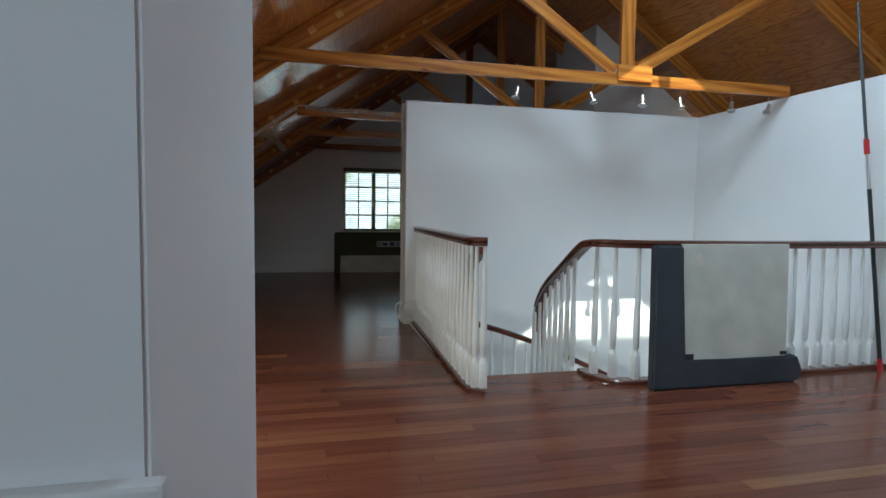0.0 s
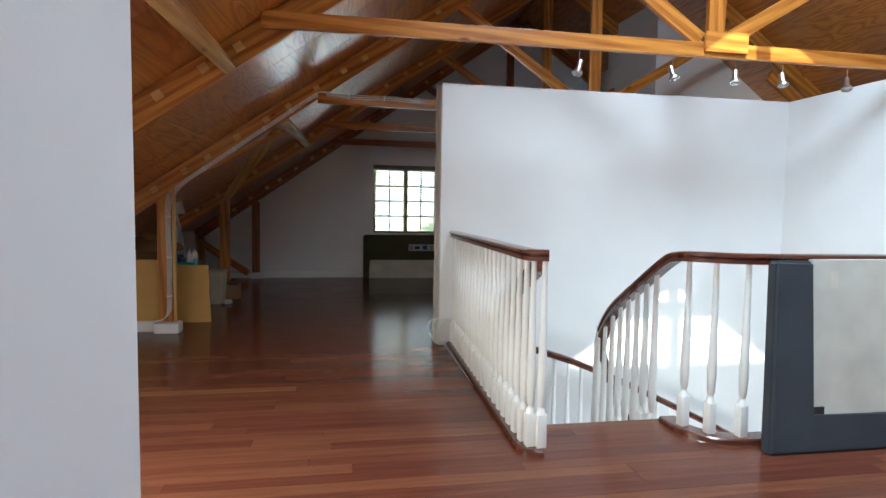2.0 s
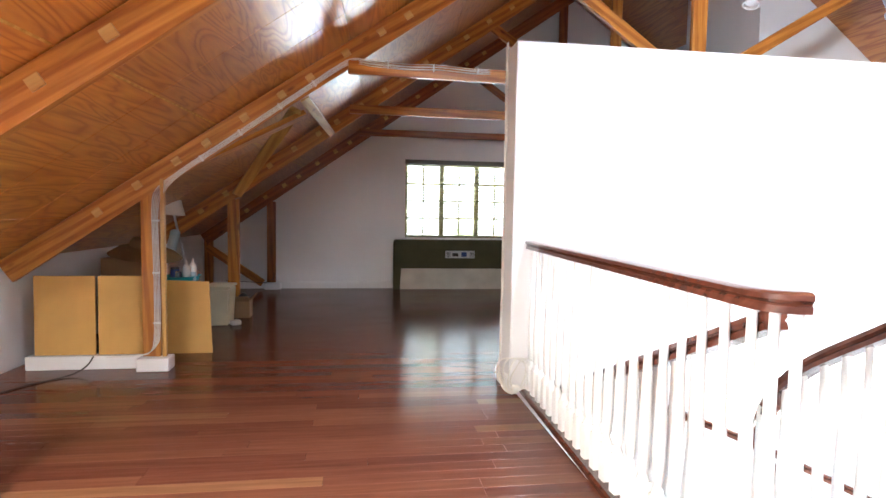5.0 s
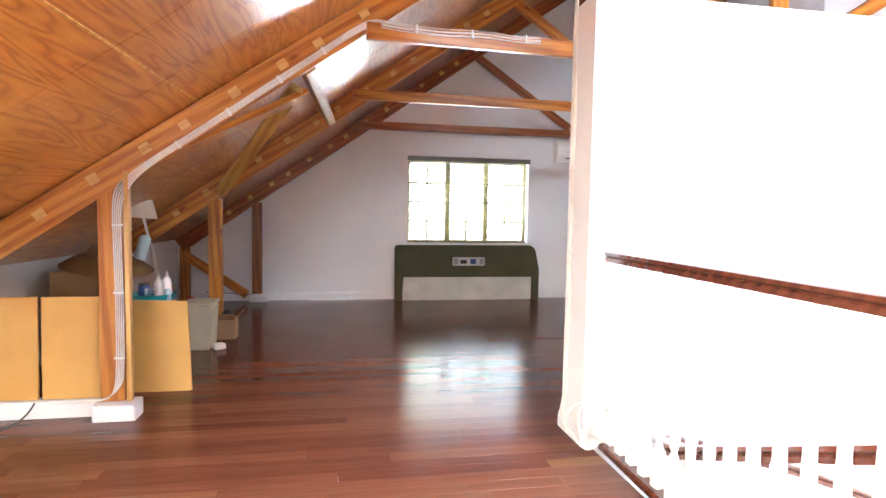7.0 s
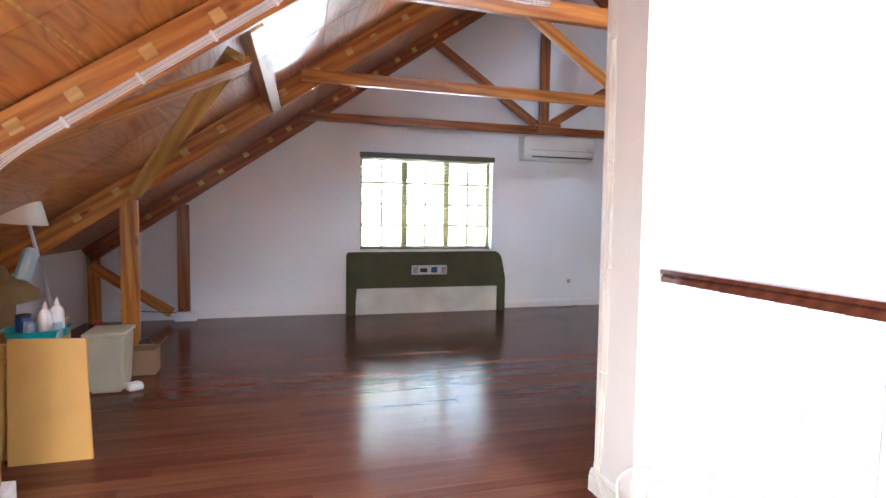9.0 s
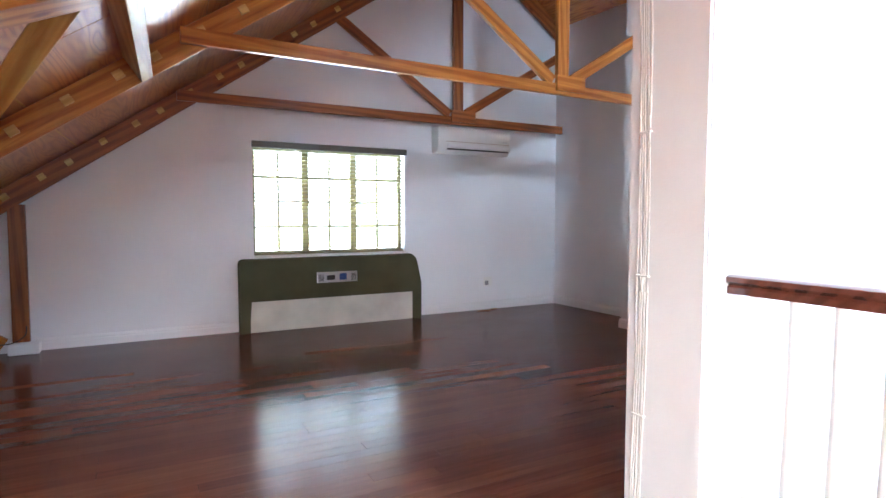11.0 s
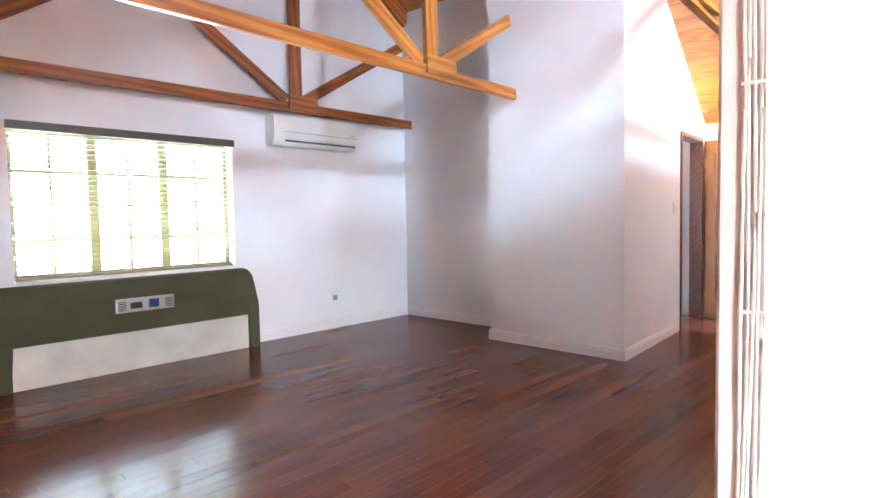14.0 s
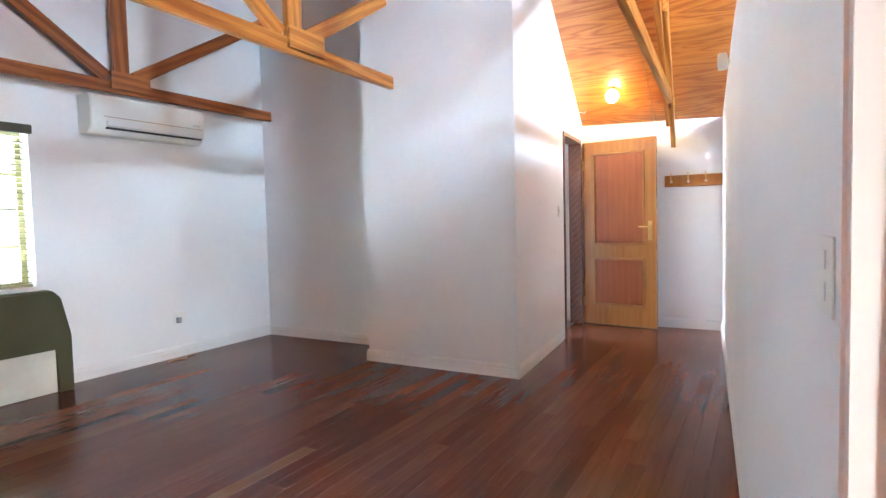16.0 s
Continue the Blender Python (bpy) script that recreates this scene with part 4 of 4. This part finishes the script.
# ---- cables ----
o3 = off(7.48)
face = lambda u: 7.48 + 0.055 * (u - 0.3) - 0.025
bundle = thing("cable_bundle", (POST_U + o3, face(POST_U), 0.1), "bundle of white cables clipped along post, rafter and tie", "cable bundle")
lowz = lambda u: ply_z(u + o3, 7.48) - 0.15
yb = face(POST_U) - 0.006
for k in range(5):
    d = 0.0095 * k
    px = POST_U + o3 + 0.024 + d
    pts = [(px - 0.32 + d, yb - 0.03, 0.107 + 0.003 * k), (px - 0.10, yb - 0.03, 0.115 + 0.003 * k), (px - 0.02, yb - 0.012, 0.15 + d), (px, yb, 0.3), (px + 0.003, yb - 0.002, 0.7), (px - 0.003, yb, 1.0), (px - 0.002, yb - 0.002, 1.2 - d), (px + 0.03, yb - 0.003, 1.325 - d)]
    for u in (-1.0, -0.7, -0.4, -0.1, 0.12):
        pts.append((u + o3, face(u) - 0.007 - 0.002 * (k % 2), lowz(u) - 0.02 + 0.03 * (u + 1) - d))
    pts.append((0.24 + o3, face(0.24) - 0.04, 2.335 - d))
    for i, x in enumerate((0.4, 0.65, 0.9, 1.15, 1.3)):
        pts.append((x + o3, face(x) - 0.057, 2.322 - d - 0.010 * (i % 2) + 0.004 * math.sin(3 * k + i)))
    part("cable", tube(pts, 0.0033, None, 6, 5), CABLE, bundle, "", None, True)
for z in (0.35, 0.72, 1.1):
    part("cable_clip", box(POST_U + o3 + 0.016, POST_U + o3 + 0.07, yb - 0.008, yb + 0.005, z - 0.006, z + 0.006, 0.002), WHITE_PLASTIC, bundle)
for u in (-0.85, -0.58, -0.3, -0.05):
    part("cable_clip", box(-0.007, 0.007, -0.009, 0.009, -0.024, 0.024, 0.002), WHITE_PLASTIC, bundle, "", pose(u + o3, face(u) - 0.008, lowz(u) - 0.039 + 0.03 * (u + 1), 0, -35, 0))
for x in (0.5, 0.85, 1.2):
    part("cable_clip", box(-0.006, 0.006, -0.009, 0.009, -0.027, 0.027, 0.002), WHITE_PLASTIC, bundle, "", pose(x + o3, face(x) - 0.058, 2.301))
drop = thing("cable_drop", (STUB_X, 6.85, 0.1), "white cables running down the wall's end into a coil", "cable bundle")
for k in range(5):
    y = 6.893 - 0.010 * k
    pts = [(STUB_X - 0.007, y, 2.36)]
    for i in range(9):
        pts.append((STUB_X - 0.007 - 0.002 * ((i + k) % 2), y - 0.016 * math.sin(0.40 * i) + 0.002 * math.sin(1.7 * i + 2 * k), 2.2 - 0.25 * i))
    pts += [(STUB_X - 0.022, y - 0.01, 0.11), (STUB_X - 0.03, y - 0.1 - 0.02 * k, 0.02 + 0.004 * k)]
    part("cable", tube(pts, 0.0037, None, 6, 5), CABLE, drop, "", None, True)
for z in (1.95, 1.45, 1.0, 0.55):
    yc = 6.873 - 0.016 * math.sin(0.40 * (2.2 - z) / 0.25)
    part("cable_clip", box(STUB_X - 0.014, STUB_X - 0.0005, yc - 0.024, yc + 0.024, z - 0.003, z + 0.003, 0.001), WHITE_PLASTIC, drop)
coil = thing("cable_coil", (1.44, 6.60, 0), "loose coil of white cable on the floor by the wall", "cable coil")
for k in range(4):
    pts = []
    for i in range(13):
        a = 2 * math.pi * i / 12 + 0.5 * k
        r = 0.105 + 0.012 * math.sin(3 * a + k)
        pts.append((1.42 + 0.03 * k - 0.02 + r * math.cos(a) * 0.95, 6.595 - 0.012 * k + 0.03 * math.sin(a + k), 0.135 + r * math.sin(a) * 1.05))
    part("loop", tube(pts, 0.0045, None, 6, 4), CABLE, coil, "", None, True)
part("plug", box(1.40, 1.45, 6.55, 6.60, 0.025, 0.065, 0.01), WHITE_PLASTIC, coil)
black_flex = thing("black_flex", (-1.4, 7.2, 0), "thin black flex trailing over the floor", "cable")
part("flex", tube([(-1.5, 7.36, 0.11), (-1.53, 7.30, 0.05), (-1.62, 7.22, 0.008), (-1.8, 7.0, 0.006), (-1.95, 6.6, 0.006)], 0.005), BLACK, black_flex, "", None, True)

# ---- eaves store: boards, plinth, jars, bin, box ----
tagged(link("plinth_board", box(-1.985, POST_U + o3 - 0.092, 7.415, 7.43, 0.0, 0.1, 0.004), TRIM), "white plinth under the leaning boards", "trim", kind="structure")
for x0, x1, tilt in ((-1.935, -1.522, 1.0), (-1.502, -1.112, 1.0)):
    b = whole(link("loose_board", box(-(x1 - x0) / 2, (x1 - x0) / 2, -0.009, 0.009, 0, 0.585, 0.003), MDF), "loose ochre cupboard door standing behind the white plinth", "board", "loose cupboard doors")
    b.matrix_basis = pose((x0 + x1) / 2, 7.455, 0.101, -tilt, 0, 0)
plinth_in = tagged(link("plinth_shelf", box(-1.985, POST_U + o3 - 0.092, 7.431, 7.50, 0.0, 0.098), TRIM), "white ledge carrying the boards", "trim", kind="structure")
b = whole(link("loose_board", upholstered([(-0.2, 0), (0.155, 0), (0.125, 0.59), (-0.2, 0.60)], 0.018, 0.002), MDF), "loose ochre cupboard door leaning at a slant", "board", "loose cupboard doors")
b.matrix_basis = pose(-0.955, 7.845, 0.001, -3, 0, 0)
cab = thing("low_cabinet", (-1.15, 8.25, 0), "low wooden cabinet behind the leaning board", "cabinet")
part("body", box(-1.45, -0.985, 7.92, 8.2, 0.0, 0.57, 0.006), MDF, cab)
part("door", box(-1.24, -0.995, 7.9, 7.919, 0.03, 0.5, 0.003), MDF, cab)
tray = thing("tray", (-1.09, 8.06, 0.571), "teal plastic tray on the low cabinet", "tray")
part("dish", lathe([(0.10, 0.0), (0.13, 0.005), (0.14, 0.045), (0.15, 0.05), (0.145, 0.05), (0.125, 0.012), (0.02, 0.008)], 20), TEAL, tray, "", pose(-1.09, 8.06, 0.571), True)


def bottle(x, y, z, h, mat, label):
    t = thing("bottle", (x, y, z), label, "bottle", "bottles on the cabinet")
    part("body", lathe([(0.028, 0), (0.032, 0.006), (0.032, h * 0.6), (0.024, h * 0.72), (0.012, h * 0.78), (0.012, h * 0.82)], 14), mat, t, "", pose(x, y, z), True)
    part("nozzle", lathe([(0.013, h * 0.821), (0.013, h * 0.86), (0.005, h * 0.92), (0.003, h)], 10), WHITE_PLASTIC, t, "", pose(x, y, z), True)


bottle(-1.050, 8.04, 0.578, 0.175, WHITE_PLASTIC, "white squeeze bottle with a pointed nozzle")
bottle(-1.012, 8.085, 0.578, 0.19, WHITE_PLASTIC, "white squeeze bottle with a pointed nozzle")


def jar(x, y, z, r, h, mat, label):
    t = thing("jar", (x, y, z), label, "jar", "jars on the cabinet")
    part("body", lathe([(r * 0.92, 0), (r, 0.008), (r, h * 0.78), (r * 0.88, h * 0.86)], 16), mat, t, "", pose(x, y, z), True)
    part("lid", lathe([(r * 0.94, h * 0.865), (r * 0.94, h * 0.98), (r * 0.85, h)], 16), mat if mat is not BLUE else BLACK, t, "", pose(x, y, z), True)


jar(-1.15, 8.06, 0.578, 0.036, 0.11, BLUE, "dark blue plastic jar with a black lid")
jar(-1.10, 7.99, 0.578, 0.026, 0.085, CLEAR, "small empty clear glass jar")
jar(-0.985, 8.0, 0.578, 0.022, 0.075, PALE_BLUE, "small pale blue pot")
carton2 = whole(link("small_carton", box(-1.055, -0.99, 8.13, 8.195, 0.571, 0.65, 0.004), CARD), "small brown cardboard carton on the cabinet", "box")

hat = thing("straw_hat", (-1.5, 8.5, 0.52), "wide straw hat lying on stored things", "hat")
part("brim", lathe([(0.14, 0.02), (0.22, -0.005), (0.30, -0.05), (0.31, -0.05), (0.23, 0.01), (0.14, 0.035)], 28), STRAW, hat, "", pose(-1.53, 8.5, 0.80, 6, 8, 0), True)
part("crown", lathe([(0.145, 0.018), (0.14, 0.07), (0.12, 0.10), (0.05, 0.112), (0.01, 0.113)], 24), STRAW, hat, "", pose(-1.53, 8.5, 0.80, 6, 8, 0), True)
bundle_box = thing("storage_box", (-1.55, 8.5, 0), "brown cardboard storage box under the hat", "box")
part("body", box(-1.84, -1.47, 8.3, 8.85, 0.0, 0.74, 0.006), CARD, bundle_box)
part("flap", box(-1.83, -1.48, 8.29, 8.299, 0.6, 0.735), CARD, bundle_box)
shade_lamp = thing("floor_lamp", (-1.36, 8.9, 0), "floor lamp with a cream shade stored under the eaves", "lamp")
part("base", lathe([(0.11, 0), (0.11, 0.015), (0.02, 0.03), (0.012, 0.03)], 20), STEEL, shade_lamp, "", pose(-1.30, 9.05, 0), True)
part("stem", tube([(-1.30, 9.05, 0.03), (-1.34, 9.0, 0.6), (-1.44, 8.94, 1.2)], 0.011), STEEL, shade_lamp, "", None, True)
sh = bmesh.new()
lathe([(0.20, 0.0), (0.11, 0.26), (0.106, 0.26), (0.195, 0.002)], 24, sh)
part("shade", sh, SHADE, shade_lamp, "cream fabric shade", pose(-1.52, 8.93, 1.13, 0, 6, 0), True)
roll = whole(link("paper_roll", tube([(-1.36, 8.62, 0.78), (-1.37, 8.8, 0.95)], 0.045, None, 14, 1), PALE_BLUE), "pale blue roll leaning among stored things", "roll")

bin_t = thing("plastic_bin", (-1.03, 9.05, 0), "cream plastic bin with a lid on the floor", "bin")
bb = bmesh.new()
vs = [bb.verts.new((sx * w, sy * d, z)) for z, w, d in ((0, 0.10, 0.13), (0.38, 0.12, 0.155)) for sx, sy in ((-1, -1), (1, -1), (1, 1), (-1, 1))]
bb.faces.new(vs[3::-1])
bb.faces.new(vs[4:])
for i in range(4):
    bb.faces.new((vs[i], vs[(i + 1) % 4], vs[4 + (i + 1) % 4], vs[4 + i]))
bmesh.ops.bevel(bb, geom=bb.edges[:], offset=0.015, segments=2, affect="EDGES")
part("body", bb, CREAM_PLASTIC, bin_t, "", pose(-1.02, 9.08, 0.001), True)
part("lid", box(-0.128, 0.128, -0.163, 0.163, 0.381, 0.405, 0.008), CREAM_PLASTIC, bin_t, "", pose(-1.02, 9.08, 0.001), True)
rag = whole(link("paper_scrap", box(-0.05, 0.05, -0.05, 0.05, 0, 0.05, 0.02), WHITE_PLASTIC), "crumpled white paper beside the bin", "paper")
rag.matrix_basis = pose(-0.86, 9.0, 0.0, 0, 0, 30)
carton = thing("cardboard_box", (-0.87, 9.45, 0), "open brown cardboard box of odds and ends", "box")
for q in ((-0.95, -0.79, 9.36, 9.368, 0.004, 0.19), (-0.95, -0.79, 9.532, 9.54, 0.004, 0.19), (-0.95, -0.942, 9.368, 9.532, 0.004, 0.19), (-0.798, -0.79, 9.368, 9.532, 0.004, 0.19), (-0.95, -0.79, 9.36, 9.54, 0, 0.004)):
    part("side", box(*q), CARD, carton)
part("flap", box(-0.08, 0.08, -0.004, 0.004, 0, 0.09), CARD, carton, "", pose(-0.87, 9.36, 0.185, 50, 0, 0))
part("flap", box(-0.004, 0.004, -0.08, 0.08, 0, 0.09), CARD, carton, "", pose(-0.79, 9.45, 0.185, 0, 40, 0))
tools = whole(link("black_bag", lathe([(0.05, 0), (0.075, 0.04), (0.07, 0.16), (0.05, 0.23), (0.02, 0.26)], 9), BLACK), "black cloth bag standing in the cardboard box", "bag")
tools.matrix_basis = pose(-0.88, 9.45, 0.005, 4, 3, 0)
red_tool = thing("bottle_jack", (-1.12, 9.95, 0), "red hand tool standing on the floor", "tool")
part("shaft", lathe([(0.03, 0), (0.03, 0.02), (0.012, 0.03), (0.012, 0.26), (0.01, 0.27)], 12), RED, red_tool, "", pose(-1.30, 9.9, 0), True)
part("head", box(-0.03, 0.03, -0.015, 0.015, 0.27, 0.32, 0.008), RED, red_tool, "", pose(-1.30, 9.9, 0), True)
flex2 = thing("black_flex", (-0.9, 11.5, 0), "thin black flex hanging by the gable post", "cable")
part("flex", tube([(-1.55, 11.66, 0.12), (-1.2, 11.62, 0.105), (-0.98, 11.5, 0.11), (-0.86, 11.48, 0.17), (-0.84, 11.46, 0.26)], 0.005), BLACK, flex2, "", None, True)

# ---- outside ----
gx, gt2, gb2 = material("lawn", (0.05, 0.09, 0.025), 0.9)
tagged(link("ground", box(-200, 200, -200, 200, -3.3, -3.2), gx), "green ground outside the house", "ground", kind="structure")


def glowing_distance():
    """Glowing sky and leaves over pale ground, far behind the window; it lights the room."""
    m, t, b = material("glowing_distance", (0.02, 0.02, 0.02), 1.0, spec=0.0)
    v = coords(t, (1, 1, 1), False)
    clumps = node(t, "ShaderNodeTexNoise", Scale=0.55, Detail=6.0, Roughness=0.7)
    t.links.new(v, clumps.inputs["Vector"])
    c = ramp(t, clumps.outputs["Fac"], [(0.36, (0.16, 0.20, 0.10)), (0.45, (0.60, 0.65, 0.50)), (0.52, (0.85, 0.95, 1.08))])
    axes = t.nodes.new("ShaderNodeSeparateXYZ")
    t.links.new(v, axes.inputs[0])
    # emission grows towards the bottom, in place of sunlit ground, to light the ceiling
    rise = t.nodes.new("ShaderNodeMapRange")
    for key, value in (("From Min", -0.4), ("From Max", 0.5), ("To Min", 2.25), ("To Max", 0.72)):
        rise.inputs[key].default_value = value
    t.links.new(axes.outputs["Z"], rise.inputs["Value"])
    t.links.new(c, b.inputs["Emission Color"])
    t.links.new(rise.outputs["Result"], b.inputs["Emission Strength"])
    return m


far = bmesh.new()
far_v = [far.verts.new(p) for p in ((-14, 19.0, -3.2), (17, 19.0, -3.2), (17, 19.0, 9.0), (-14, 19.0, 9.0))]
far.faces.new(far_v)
tagged(link("backdrop", far, glowing_distance()), "glowing backdrop of sky and leaves beyond the window", "backdrop", kind="structure")

# ---- floor boards ----
BOARD = 0.088
random.seed(5)
floor_top = thing("floor", (0, 4, 0), "glossy dark red hardwood floorboards", "floor", kind="structure")
joined_v, joined_f = [], []
shared = {}
count = 0


def board_box(x0, x1, y0, y1):
    g, c = 0.0003, 0.0007
    a, b, e, f = x0 + g, x1 - g, y0 + g, y1 - g
    v = [(a, e, -0.02), (b, e, -0.02), (b, f, -0.02), (a, f, -0.02), (a, e, -c), (b, e, -c), (b, f, -c), (a, f, -c), (a + c, e + c, 0), (b - c, e + c, 0), (b - c, f - c, 0), (a + c, f - c, 0)]
    q = [(0, 1, 5, 4), (1, 2, 6, 5), (2, 3, 7, 6), (3, 0, 4, 7), (4, 5, 9, 8), (5, 6, 10, 9), (6, 7, 11, 10), (7, 4, 8, 11), (8, 9, 10, 11)]
    return v, q


def spans(y):
    """The x stretches that are floored at a row."""
    if y < 4.30:
        return [(-2.5, RIGHT_X)]
    if y < 4.66:
        return [(-2.4, 2.42)]
    if y < STUB_Y0:
        return [(-2.35, 1.44)]
    if y < STUB_Y1:
        return [(-2.3, STUB_X)]
    return [(-2.3, END_X)] if y < 8.85 else [(-2.25, 5.17)]


y = FLOOR_S
while y < GABLE_N:
    for xa, xb in spans(y + BOARD / 2):
        x = xa
        first = True
        while x < xb - 0.01:
            length = round((random.random() * 0.7 if first else 1) * random.choice((0.9, 1.2, 1.5, 1.8, 2.1)), 1) + 0.1
            first = False
            x1 = min(x + length, xb)
            if xb - x1 < 0.15:
                x1 = xb
            if 2.6 < y < 9.2 and -1.4 < (x + x1) / 2 < 3.2 and count < 295 and not (x1 < -1.2):
                L = round(x1 - x, 3)
                if L not in shared:
                    v, q = board_box(-L / 2, L / 2, 0, BOARD)
                    me = bpy.data.meshes.new("floorboard")
                    me.from_pydata(v, [], q)
                    me.materials.append(PLANK)
                    shared[L] = me
                put(new("floorboard", shared[L]), floor_top, pose((x + x1) / 2, y, 0))
                count += 1
            else:
                v, q = board_box(x, x1, y, y + BOARD)
                n = len(joined_v)
                joined_v += v
                joined_f += [tuple(i + n for i in f) for f in q]
            x = x1
    y += BOARD
rest = bpy.data.meshes.new("far_floorboards")
rest.from_pydata(joined_v, [], joined_f)
rest.materials.append(PLANKS)
rest_ob = put(new("far_floorboards", rest), floor_top)
tagged(rest_ob, "hardwood boards farther off", kind="stuff")
